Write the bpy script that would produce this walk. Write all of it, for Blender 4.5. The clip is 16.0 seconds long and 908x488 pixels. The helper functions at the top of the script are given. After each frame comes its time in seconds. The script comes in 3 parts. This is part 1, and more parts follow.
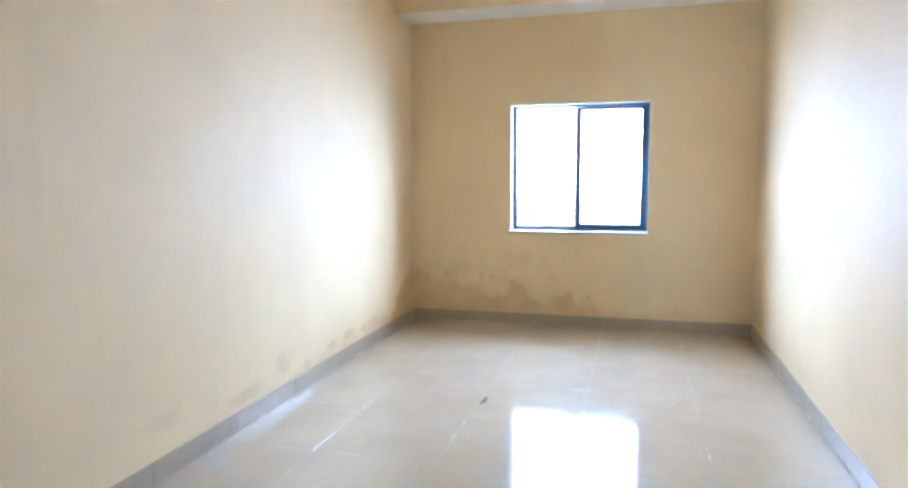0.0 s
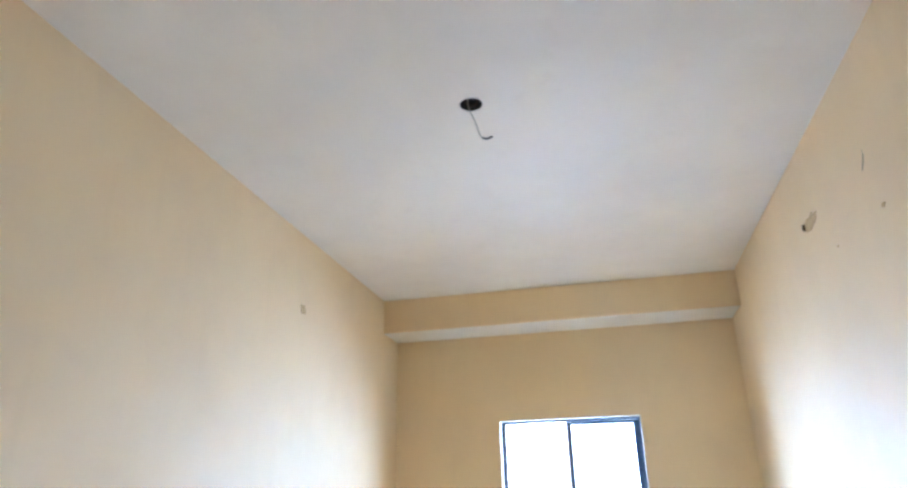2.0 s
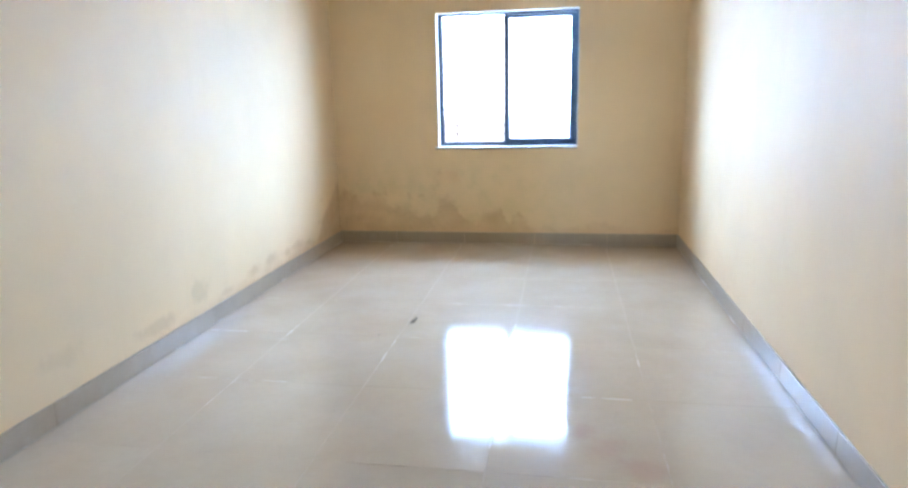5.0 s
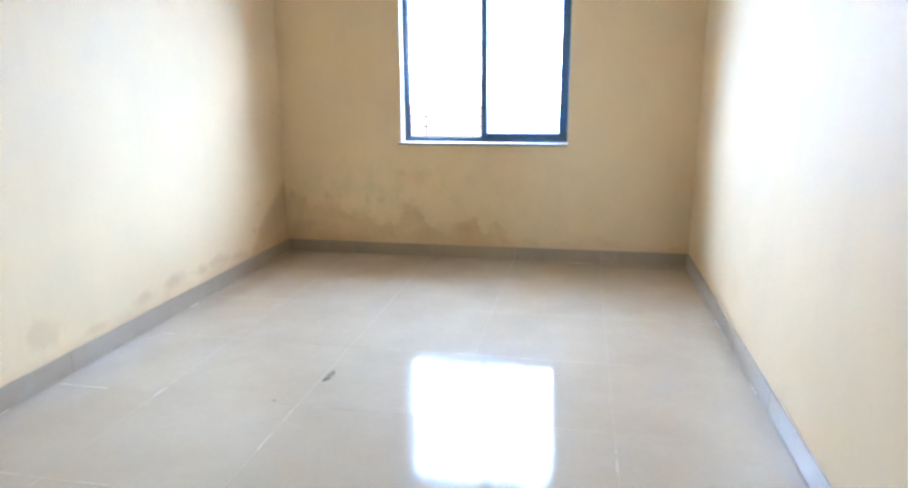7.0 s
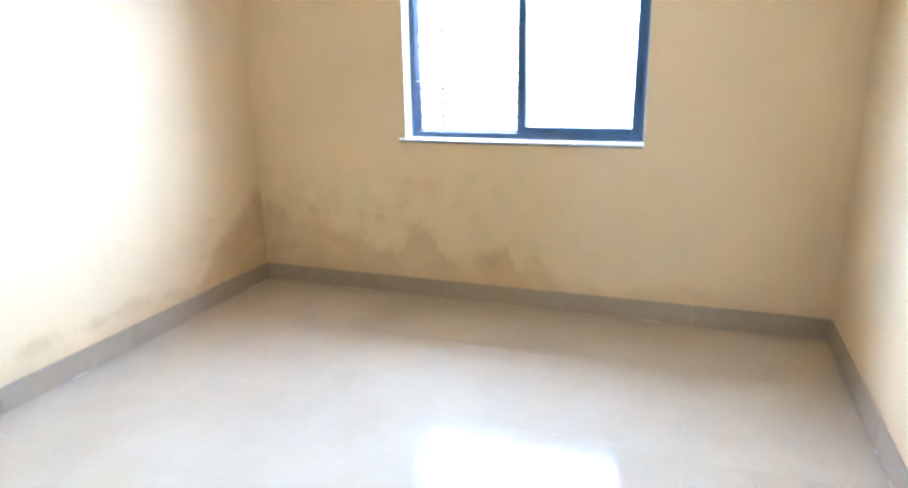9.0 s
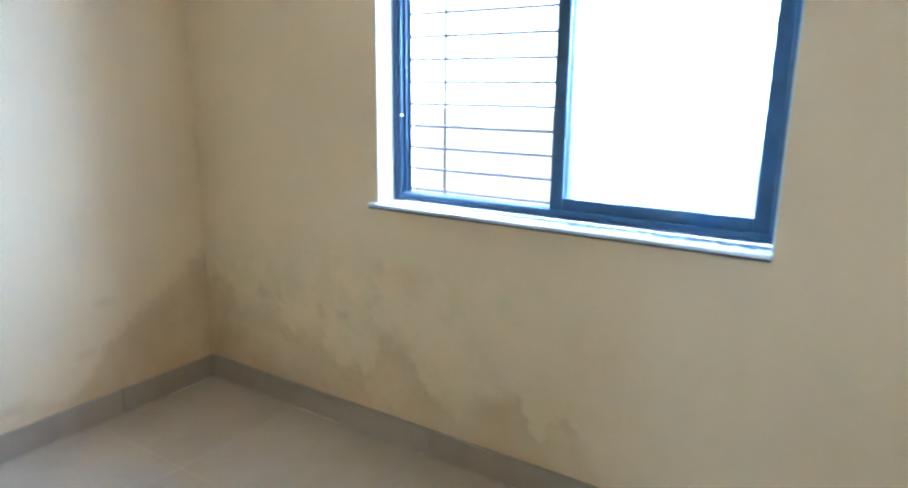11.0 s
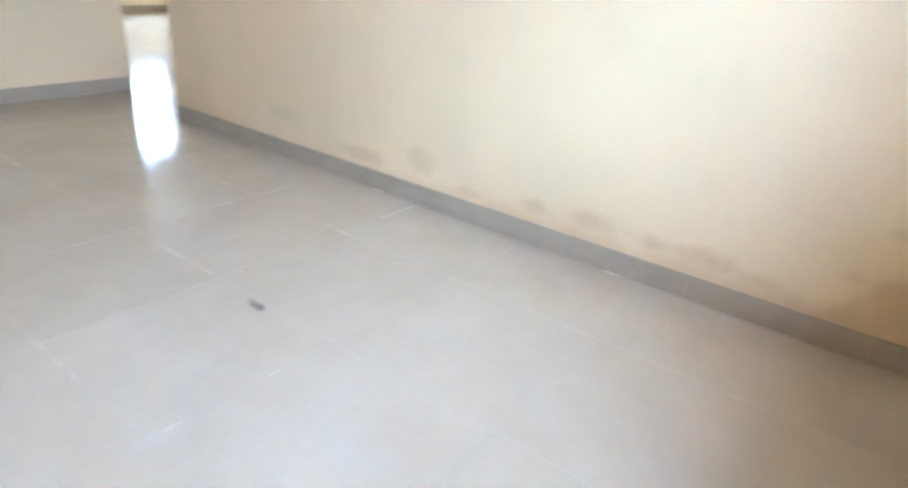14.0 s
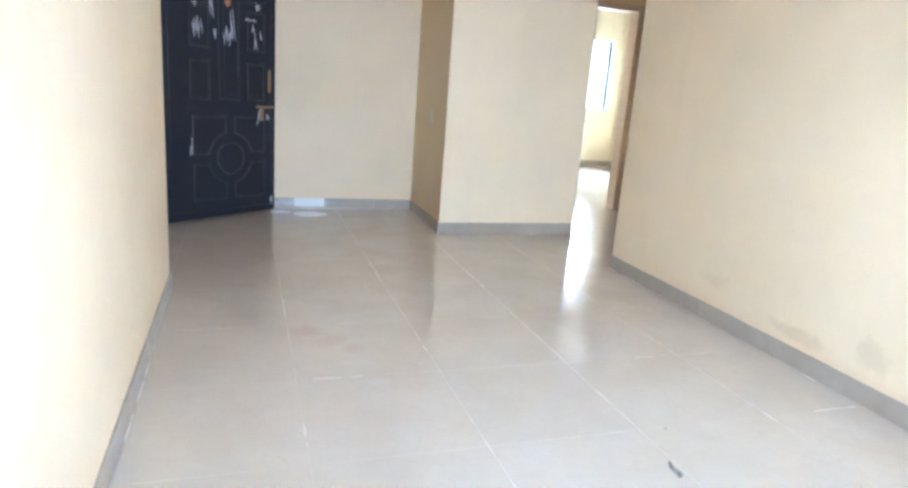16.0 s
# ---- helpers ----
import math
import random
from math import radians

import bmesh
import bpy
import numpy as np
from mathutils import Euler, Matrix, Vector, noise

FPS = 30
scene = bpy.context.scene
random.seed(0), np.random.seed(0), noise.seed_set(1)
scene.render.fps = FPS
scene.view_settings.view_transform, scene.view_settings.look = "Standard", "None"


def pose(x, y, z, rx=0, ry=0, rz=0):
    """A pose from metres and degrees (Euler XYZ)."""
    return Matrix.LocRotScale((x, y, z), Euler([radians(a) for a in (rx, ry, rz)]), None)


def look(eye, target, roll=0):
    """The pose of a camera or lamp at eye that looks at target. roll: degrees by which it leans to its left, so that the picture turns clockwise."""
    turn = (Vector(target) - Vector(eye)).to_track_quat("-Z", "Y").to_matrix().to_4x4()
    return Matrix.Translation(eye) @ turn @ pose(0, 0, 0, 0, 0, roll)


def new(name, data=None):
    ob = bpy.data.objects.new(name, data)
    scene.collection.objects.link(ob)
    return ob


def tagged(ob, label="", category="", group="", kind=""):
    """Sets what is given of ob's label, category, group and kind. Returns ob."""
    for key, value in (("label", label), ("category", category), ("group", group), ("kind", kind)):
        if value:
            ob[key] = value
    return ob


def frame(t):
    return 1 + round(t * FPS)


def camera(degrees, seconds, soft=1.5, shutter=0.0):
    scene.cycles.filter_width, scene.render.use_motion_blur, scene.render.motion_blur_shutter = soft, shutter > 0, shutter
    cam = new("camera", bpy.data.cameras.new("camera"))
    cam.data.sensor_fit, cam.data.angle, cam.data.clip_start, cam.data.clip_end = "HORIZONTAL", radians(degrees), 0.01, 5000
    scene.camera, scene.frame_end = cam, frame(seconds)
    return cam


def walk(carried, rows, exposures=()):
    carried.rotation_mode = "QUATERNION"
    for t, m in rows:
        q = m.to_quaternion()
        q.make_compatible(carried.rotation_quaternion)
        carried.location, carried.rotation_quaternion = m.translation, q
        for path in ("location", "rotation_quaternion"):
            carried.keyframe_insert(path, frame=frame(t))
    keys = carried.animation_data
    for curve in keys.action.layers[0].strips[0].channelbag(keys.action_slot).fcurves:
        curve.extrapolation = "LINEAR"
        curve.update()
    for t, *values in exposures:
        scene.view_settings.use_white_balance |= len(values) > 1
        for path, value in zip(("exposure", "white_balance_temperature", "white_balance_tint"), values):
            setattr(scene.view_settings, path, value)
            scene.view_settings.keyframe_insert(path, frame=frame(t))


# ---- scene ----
cam = camera(69.8, 16.0, 2.7, 0.4)
PATH = [
    (0, (1.951, -5.645, 1.296), (1.421, -3.727, 1.093), -0.3),
    (0.5, (1.869, -5.632, 1.29), (1.367, -3.697, 1.284), -0.2),
    (1, (1.787, -5.6, 1.279), (1.338, -3.688, 1.654), -1.1),
    (1.5, (1.809, -5.613, 1.276), (1.39, -3.768, 1.924), -1.9),
    (2, (1.824, -5.631, 1.306), (1.414, -3.815, 2.036), -1.4),
    (2.5, (1.823, -5.626, 1.305), (1.453, -3.778, 1.973), -1.0),
    (3, (1.823, -5.622, 1.293), (1.459, -3.745, 1.878), -1.2),
    (3.5, (1.814, -5.615, 1.293), (1.445, -3.72, 1.814), -1.4),
    (4, (1.846, -5.614, 1.298), (1.504, -3.648, 1.438), -1.6),
    (4.5, (1.971, -5.608, 1.248), (1.645, -3.654, 0.974), -1.1),
    (4.7, (1.952, -5.579, 1.232), (1.624, -3.642, 0.859), -1.0),
    (6.8, (2.085, -4.57, 1.198), (1.785, -2.665, 0.668), -2.5),
    (7, (2.16, -4.497, 1.21), (1.787, -2.589, 0.74), -0.4),
    (7.5, (2.208, -4.158, 1.214), (1.739, -2.269, 0.752), -1.5),
    (8, (2.238, -3.78, 1.198), (1.799, -1.909, 0.643), -3.1),
    (8.5, (2.29, -3.422, 1.191), (1.718, -1.594, 0.614), 0.7),
    (9, (2.275, -3.024, 1.197), (1.608, -1.217, 0.66), -1.0),
    (9.2, (2.263, -2.872, 1.197), (1.614, -1.053, 0.676), -3.0),
    (11.3, (2.229, -1.373, 1.183), (1.041, 0.172, 0.734), 1.4),
    (11.5, (2.177, -1.216, 1.183), (0.897, 0.245, 0.707), 1.3),
    (12, (2.101, -0.901, 1.16), (0.62, 0.291, 0.538), 0.2),
    (12.5, (2.034, -0.671, 1.135), (0.235, -0.031, 0.54), 5.1),
    (13, (2.079, -0.581, 1.13), (0.201, -0.468, 0.452), 3.1),
    (13.5, (2.206, -0.553, 1.087), (0.437, -1.114, 0.341), 1.2),
    (14, (2.274, -0.423, 1.13), (0.805, -1.505, 0.311), 4.2),
    (14.5, (2.341, -0.361, 1.129), (1.158, -1.75, 0.31), 5.2),
    (15, (2.468, -0.439, 1.138), (1.589, -2.053, 0.35), 6.6),
    (15.5, (2.504, -0.449, 1.192), (1.818, -2.218, 0.562), 6.7),
    (16, (2.513, -0.459, 1.212), (1.899, -2.3, 0.731), 4.3),
]
EXPOSURES = [(0, 2.20, 6700, 19), (1.0, 2.09, 6800, 19), (3, 2.30, 6800, 19), (4, 2.08, 6800, 19), (7.5, 2.16, 6800, 19), (9, 2.43, 6750, 20),
             (11.5, 1.88, 5600, 11), (12.0, 2.20, 5700, 13), (12.5, 2.22, 6000, 16), (13.2, 2.13, 6600, 20), (14, 2.06, 6850, 21), (14.5, 2.11, 6850, 22), (15.2, 2.38, 6850, 22),
             (16, 2.50, 6600, 20)]
walk(cam, [(t, look(e, g, r)) for t, e, g, r in PATH], EXPOSURES)

# ---- plan, metres ----
W = 2.9            # width of the living room, x from 0 to W
H = 2.941          # ceiling height
WX0, WX1, WZ0, WZ1 = 0.910, 2.068, 0.815, 1.912     # living room window opening
BX0, BX1, BZ0, BZ1 = -3.28, -2.12, 0.94, 2.05    # bedroom window opening
Y_LEFT_END, Y_RIGHT_END = -4.40, -4.15           # where the side walls stop
Y_PIER, Y_BACK = -5.425, -6.41
X_PIER0, X_PIER1 = -0.207, 0.998
X_HALL = 3.10
Y_BED, Y_FAR = -6.57, -10.30
X_BED0, X_BED1 = -3.45, -0.12

# ---- world, sun, daylight at the openings ----
world = bpy.data.worlds.new("world")
scene.world = world
world.use_nodes = True
wn = world.node_tree.nodes
wl = world.node_tree.links
sky = wn.new("ShaderNodeTexSky")
sky.sky_type = "NISHITA"
sky.sun_disc = False
sky.sun_elevation = radians(48)
sky.sun_rotation = radians(80)
sky.air_density = 1.0
sky.dust_density = 3.0
wl.new(sky.outputs["Color"], wn["Background"].inputs["Color"])
wn["Background"].inputs["Strength"].default_value = 0.12

sun = new("sun", bpy.data.lights.new("sun", "SUN"))
sun.data.energy = 1.2
sun.data.angle = radians(12)
sun.data.color = (1.0, 0.95, 0.88)
sun.matrix_world = look((6, 1.06, 7.0), (0, 0, 0))


def daylight(name, width, height, power, m, colour=(0.402, 0.697, 1.16)):
    lamp = bpy.data.lights.new(name, "AREA")
    lamp.shape, lamp.size, lamp.size_y, lamp.energy, lamp.color = "RECTANGLE", width, height, power, colour
    ob = new(name, lamp)
    ob.matrix_world = m
    return ob


daylight("window_daylight", 4.2, 1.4, 262, look((1.45, 1.1, 1.75), (1.45, -3, 0.75)))
daylight("bedroom_daylight", 3.2, 2.3, 370, look((-2.7, -11.3, 1.95), (-2.7, -6, 0.3)))


# ---- materials ----
def material(name, colour, rough=0.5, metal=0.0, spec=0.5):
    m = bpy.data.materials.new(name)
    m.use_nodes = True
    b = m.node_tree.nodes["Principled BSDF"]
    b.inputs["Base Color"].default_value = (*colour, 1)
    b.inputs["Roughness"].default_value = rough
    b.inputs["Metallic"].default_value = metal
    b.inputs["Specular IOR Level"].default_value = spec
    return m


class Graph:
    """Short ways to wire nodes."""

    def __init__(self, m):
        self.tree = m.node_tree
        self.bsdf = m.node_tree.nodes["Principled BSDF"]
        self.pos = self.node("ShaderNodeNewGeometry").outputs["Position"]

    def node(self, kind):
        return self.tree.nodes.new(kind)

    def wire(self, a, b):
        self.tree.links.new(a, b)

    def put(self, value, socket):
        if isinstance(value, (int, float)):
            socket.default_value = value
        elif isinstance(value, tuple):
            socket.default_value = (*value, 1) if len(socket.default_value) == 4 else value
        else:
            self.wire(value, socket)

    def noise(self, scale, detail=4, rough=0.55, vec=None, stretch=None):
        n = self.node("ShaderNodeTexNoise")
        n.inputs["Scale"].default_value = scale
        n.inputs["Detail"].default_value = detail
        n.inputs["Roughness"].default_value = rough
        v = vec or self.pos
        if stretch:
            k = self.node("ShaderNodeVectorMath")
            k.operation = "MULTIPLY"
            self.wire(v, k.inputs[0])
            k.inputs[1].default_value = stretch
            v = k.outputs[0]
        self.wire(v, n.inputs["Vector"])
        return n.outputs["Fac"]

    def math(self, op, a, b=0.0, clamp=False):
        n = self.node("ShaderNodeMath")
        n.operation, n.use_clamp = op, clamp
        self.put(a, n.inputs[0])
        self.put(b, n.inputs[1])
        return n.outputs[0]

    def ramp(self, value, lo, hi, a=0.0, b=1.0):
        n = self.node("ShaderNodeMapRange")
        n.interpolation_type = "SMOOTHSTEP"
        self.put(value, n.inputs["Value"])
        for key, v in (("From Min", lo), ("From Max", hi), ("To Min", a), ("To Max", b)):
            n.inputs[key].default_value = v
        return n.outputs["Result"]

    def ramp_linear(self, value, lo, hi):
        n = self.node("ShaderNodeMapRange")
        self.put(value, n.inputs["Value"])
        n.inputs["From Min"].default_value, n.inputs["From Max"].default_value = lo, hi
        return n.outputs["Result"]

    def mix(self, fac, a, b):
        n = self.node("ShaderNodeMix")
        n.data_type = "RGBA"
        self.put(fac, n.inputs[0])
        self.put(a, n.inputs[6])
        self.put(b, n.inputs[7])
        return n.outputs[2]

    def blot(self, centre, radii, wobble=0.8, hard=0.65, scale=12):
        """A stain with a ragged outline round a place."""
        d = self.node("ShaderNodeVectorMath")
        d.operation = "SUBTRACT"
        self.wire(self.pos, d.inputs[0])
        d.inputs[1].default_value = centre
        k = self.node("ShaderNodeVectorMath")
        k.operation = "DIVIDE"
        self.wire(d.outputs[0], k.inputs[0])
        k.inputs[1].default_value = radii
        n = self.node("ShaderNodeVectorMath")
        n.operation = "LENGTH"
        self.wire(k.outputs[0], n.inputs[0])
        r = self.math("ADD", n.outputs["Value"], self.math("MULTIPLY", self.math("SUBTRACT", self.noise(scale), 0.5), 2 * wobble))
        return self.ramp(r, 1.0, 1.0 - hard)

    def bump(self, height, strength, distance):
        n = self.node("ShaderNodeBump")
        n.inputs["Strength"].default_value = strength
        n.inputs["Distance"].default_value = distance
        self.wire(height, n.inputs["Height"])
        self.wire(n.outputs[0], self.bsdf.inputs["Normal"])

    def colour(self, value):
        self.put(value, self.bsdf.inputs["Base Color"])

    def rough(self, value):
        self.put(value, self.bsdf.inputs["Roughness"])


CREAM = (0.918, 0.682, 0.414)


def paint(name, base, stains=(), damp=None):
    """Emulsion paint with roller grain, faint grime, and the damp stains given as (place, radii, strength, colour)."""
    m = material(name, base, 0.62, spec=0.35)
    g = Graph(m)
    cloud = g.ramp(g.noise(1.1, 3), 0.35, 0.7)
    dark = tuple(c * 0.93 for c in base)
    col = g.mix(cloud, base, dark)
    streak = g.ramp(g.noise(2.2, 5, 0.6, stretch=(3.0, 3.0, 0.5)), 0.52, 0.75, 0.0, 0.35)
    col = g.mix(streak, col, tuple(c * k for c, k in zip(base, (0.9, 0.89, 0.86))))
    for centre, radii, strength, tint in stains:
        f = g.math("MULTIPLY", g.blot(centre, radii), strength)
        col = g.mix(f, col, tint)
    if damp:
        for mask in damp(g):
            col = g.mix(mask[0], col, mask[1])
    g.colour(col)
    g.rough(g.ramp(g.noise(6, 3), 0.3, 0.7, 0.55, 0.7))
    grain = g.math("ADD", g.math("MULTIPLY", g.noise(160, 2), 0.5), g.math("MULTIPLY", g.noise(9, 3), 1.5))
    g.bump(grain, 0.12, 0.004)
    return m


DAMP = (0.60, 0.385, 0.195)
LOW_STAIN = (0.70, 0.465, 0.255)
DAMP2 = (0.68, 0.455, 0.245)


def split_axis(g, axis):
    n = g.node("ShaderNodeSeparateXYZ")
    g.wire(g.pos, n.inputs[0])
    return n.outputs[axis]


def tide_line(g, along, stops, span):
    """The height that the damp has reached along a wall; stops are (place, height), span the stretch that they lie in."""
    n = g.node("ShaderNodeValToRGB")
    g.put(g.ramp_linear(along, span[0], span[1]), n.inputs["Fac"])
    points = sorted(((p - span[0]) / (span[1] - span[0]), h) for p, h in stops)
    while len(n.color_ramp.elements) < len(points):
        n.color_ramp.elements.new(0.5)
    for e, (p, h) in zip(n.color_ramp.elements, points):
        e.position = p
    for e, (p, h) in zip(n.color_ramp.elements, points):
        e.color = (h, h, h, 1)
    return n.outputs["Color"]


def damp_window(g):
    """Rising damp under the window: a ragged tide line, deepest in one corner, islands above it and fine flecks."""
    x, z = split_axis(g, 0), split_axis(g, 2)
    line = tide_line(g, x, ((0.0, 0.46), (0.24, 0.38), (0.36, 0.41), (0.50, 0.31), (0.62, 0.33), (0.74, 0.24), (0.84, 0.22), (0.92, 0.36), (1.02, 0.35),
                            (1.10, 0.23), (1.22, 0.17), (1.29, 0.29), (1.43, 0.30), (1.50, 0.19), (1.60, 0.25), (1.72, 0.14), (2.05, 0.13), (2.2, 0.19),
                            (2.45, 0.17), (2.6, 0.11), (2.9, 0.14)), (0.0, 2.9))
    wob = g.math("ADD", g.math("MULTIPLY", g.math("SUBTRACT", g.noise(9, 6, 0.62), 0.5), 0.20),
                 g.math("MULTIPLY", g.math("SUBTRACT", g.noise(38, 4, 0.6), 0.5), 0.05))
    depth = g.math("SUBTRACT", g.math("ADD", line, wob), z)
    weight = g.ramp(x, 1.5, 2.0, 1.0, 0.45)
    tide = g.math("MULTIPLY", g.math("MULTIPLY", g.ramp(depth, -0.045, 0.075), g.ramp(g.noise(6, 4, 0.6), 0.3, 0.62, 0.55, 1.0)), weight)
    rim = g.math("MULTIPLY", g.math("MULTIPLY", g.ramp(depth, -0.02, 0.025), g.ramp(depth, 0.08, 0.02)), g.math("MULTIPLY", g.ramp(g.noise(4.3, 3), 0.42, 0.6), weight))
    cloud = g.math("MULTIPLY", g.ramp(g.noise(5.5, 5, 0.6), 0.44, 0.64), g.ramp(z, 0.82, 0.5))
    cloud = g.math("MULTIPLY", cloud, g.ramp(x, 2.6, 1.2, 0.25, 1.0))
    fleck = g.math("MULTIPLY", g.ramp(g.noise(13, 5, 0.6), 0.54, 0.68), g.math("MULTIPLY", g.ramp(z, 0.70, 0.45), g.ramp(x, 1.35, 0.9)))
    out = [(g.math("MULTIPLY", cloud, 0.55), (0.76, 0.60, 0.33)), (g.math("MULTIPLY", tide, 0.62), DAMP2),
           (g.math("MULTIPLY", rim, 0.38), DAMP), (g.math("MULTIPLY", fleck, 0.28), DAMP)]
    for place, radii, strength, tint in (((0.90, 0, 0.615), (0.07, 0.4, 0.05), 0.30, DAMP), ((1.00, 0, 0.58), (0.16, 0.4, 0.08), 0.28, (0.78, 0.47, 0.25)),
                                         ((0.96, 0, 0.36), (0.10, 0.4, 0.10), 0.35, DAMP), ((1.37, 0, 0.22), (0.10, 0.4, 0.09), 0.40, DAMP),
                                         ((0.06, 0, 0.44), (0.05, 0.4, 0.07), 0.40, DAMP), ((0.34, 0, 0.43), (0.06, 0.4, 0.04), 0.35, DAMP)):
        out.append((g.math("MULTIPLY", g.blot(place, radii, 0.9, 0.95, 12), strength), tint))
    return out


def damp_shade_left(g):
    """Low damp along the skirting, and a high patch with a hard ragged edge, damp plus painted shade, in the window
    corner.
    """
    y, z = split_axis(g, 1), split_axis(g, 2)
    line = tide_line(g, y, ((-3.3, 0.09), (-2.0, 0.12), (-1.72, 0.17), (-1.58, 0.14), (-1.44, 0.18), (-1.25, 0.13), (-1.0, 0.18), (-0.72, 0.15), (-0.55, 0.14),
                            (-0.48, 0.22), (-0.42, 0.30), (-0.34, 0.36), (-0.16, 0.45), (0.0, 0.52)), (-3.3, 0.0))
    wob = g.math("ADD", g.math("MULTIPLY", g.math("SUBTRACT", g.noise(7, 6, 0.62), 0.5), 0.13), g.math("MULTIPLY", g.math("SUBTRACT", g.noise(34, 4, 0.6), 0.5), 0.04))
    depth = g.math("SUBTRACT", g.math("ADD", line, wob), z)
    tide = g.math("MULTIPLY", g.math("MULTIPLY", g.ramp(depth, -0.05, 0.085), g.ramp(g.noise(6, 4, 0.6), 0.3, 0.62, 0.6, 1.0)), g.ramp(y, -3.2, -2.0))
    # Stronger towards the corner: damp, with the shade below the sill painted in.
    corner = g.ramp(y, -0.75, -0.40, 0.55, 0.85)
    rim = g.math("MULTIPLY", g.math("MULTIPLY", g.ramp(depth, -0.02, 0.03), g.ramp(depth, 0.09, 0.02)), g.ramp(y, -0.9, -0.5))
    out = [(g.math("MULTIPLY", tide, corner), DAMP2), (g.math("MULTIPLY", rim, 0.25), DAMP)]
    for place, radii, strength in (((0, -0.43, 0.44), (0.4, 0.06, 0.03), 0.35), ((0, -0.50, 0.27), (0.4, 0.06, 0.03), 0.35), ((0, -0.06, 0.50), (0.4, 0.07, 0.07), 0.45),
                                   ((0, -1.68, 0.175), (0.4, 0.13, 0.045), 0.6), ((0, -1.42, 0.19), (0.4, 0.15, 0.055), 0.65), ((0, -1.16, 0.17), (0.4, 0.12, 0.05), 0.6),
                                   ((0, -0.95, 0.18), (0.4, 0.12, 0.06), 0.65), ((0, -0.78, 0.16), (0.4, 0.10, 0.045), 0.55), ((0, -2.05, 0.14), (0.4, 0.12, 0.03), 0.4)):
        out.append((g.math("MULTIPLY", g.blot(place, radii, 0.8, 0.95, 12), strength), LOW_STAIN))
    return out


GREY_STAIN = (0.64, 0.45, 0.26)
M_WINDOW_WALL = paint("cream_paint_damp", CREAM, damp=damp_window)
M_LEFT = paint("cream_paint_damp_shade", CREAM, [
    ((0, -2.33, 0.222), (0.4, 0.125, 0.088), 0.34, GREY_STAIN),
    ((0, -2.72, 0.16), (0.4, 0.22, 0.05), 0.45, GREY_STAIN),
    ((0, -3.35, 0.24), (0.4, 0.16, 0.06), 0.22, GREY_STAIN),
], damp=damp_shade_left)
M_WALL = paint("cream_paint", CREAM)
M_BEDROOM = paint("warm_cream_paint", (0.84, 0.70, 0.48))
# Soffit white raised above the ceiling's; it carries the light bounced off the floor.
M_SOFFIT = paint("soffit_white_lightened", (0.93, 0.86, 0.78))
M_CEILING = paint("white_distemper", (0.90, 0.818, 0.722))


def tile_material(name, base, rough, spec=0.5):
    m = material(name, base, rough, spec=spec)
    g = Graph(m)
    info = g.node("ShaderNodeObjectInfo").outputs["Random"]
    cloud = g.noise(3.0, 5, 0.6)
    vein = g.noise(26, 5, 0.65)
    col = g.mix(g.ramp(cloud, 0.3, 0.72), tuple(c * 1.04 for c in base), tuple(c * k for c, k in zip(base, (0.95, 0.93, 0.90))))
    col = g.mix(g.ramp(vein, 0.45, 0.75, 0, 0.35), col, tuple(c * 0.9 for c in base))
    col = g.mix(g.math("MULTIPLY", info, 0.22), col, tuple(c * k for c, k in zip(base, (0.93, 0.90, 0.87))))
    for place, radii in (((2.23, -3.45, 0), (0.12, 0.11, 1)), ((2.13, -3.33, 0), (0.11, 0.12, 1)), ((2.04, -3.22, 0), (0.08, 0.08, 1))):
        red = g.math("MULTIPLY", g.blot(place, radii, 0.9, 0.95, 10), 0.27)
        col = g.mix(red, col, (0.55, 0.27, 0.22))
    for place, size in (((1.70, -1.715, 0), 0.06), ((0.50, -2.42, 0), 0.05), ((2.0, -2.87, 0), 0.09), ((1.62, -4.6, 0), 0.05)):
        col = g.mix(g.math("MULTIPLY", g.blot(place, (size, size * 0.6, 1), 0.8, 0.8, 20), 0.24), col, (0.70, 0.63, 0.56))
    col = g.mix(g.math("MULTIPLY", g.blot((2.02, -6.4, 0.06), (0.30, 0.1, 0.07), 0.5, 0.8, 14), 0.6), col, (0.82, 0.79, 0.76))
    dust = g.ramp(g.noise(5.5, 6, 0.7), 0.5, 0.78)
    col = g.mix(g.math("MULTIPLY", dust, 0.18), col, (0.64, 0.61, 0.57))
    g.colour(col)
    g.rough(g.math("ADD", g.ramp(g.noise(7, 5, 0.6), 0.35, 0.75, rough, rough + 0.06), g.math("MULTIPLY", dust, 0.03)))
    g.bump(g.noise(2.4, 2), 0.05, 0.002)
    return m


M_TILE = tile_material("vitrified_tile", (0.62, 0.500, 0.370), 0.070, 0.8)
M_SKIRT = tile_material("skirting_tile", (0.45, 0.352, 0.252), 0.30)


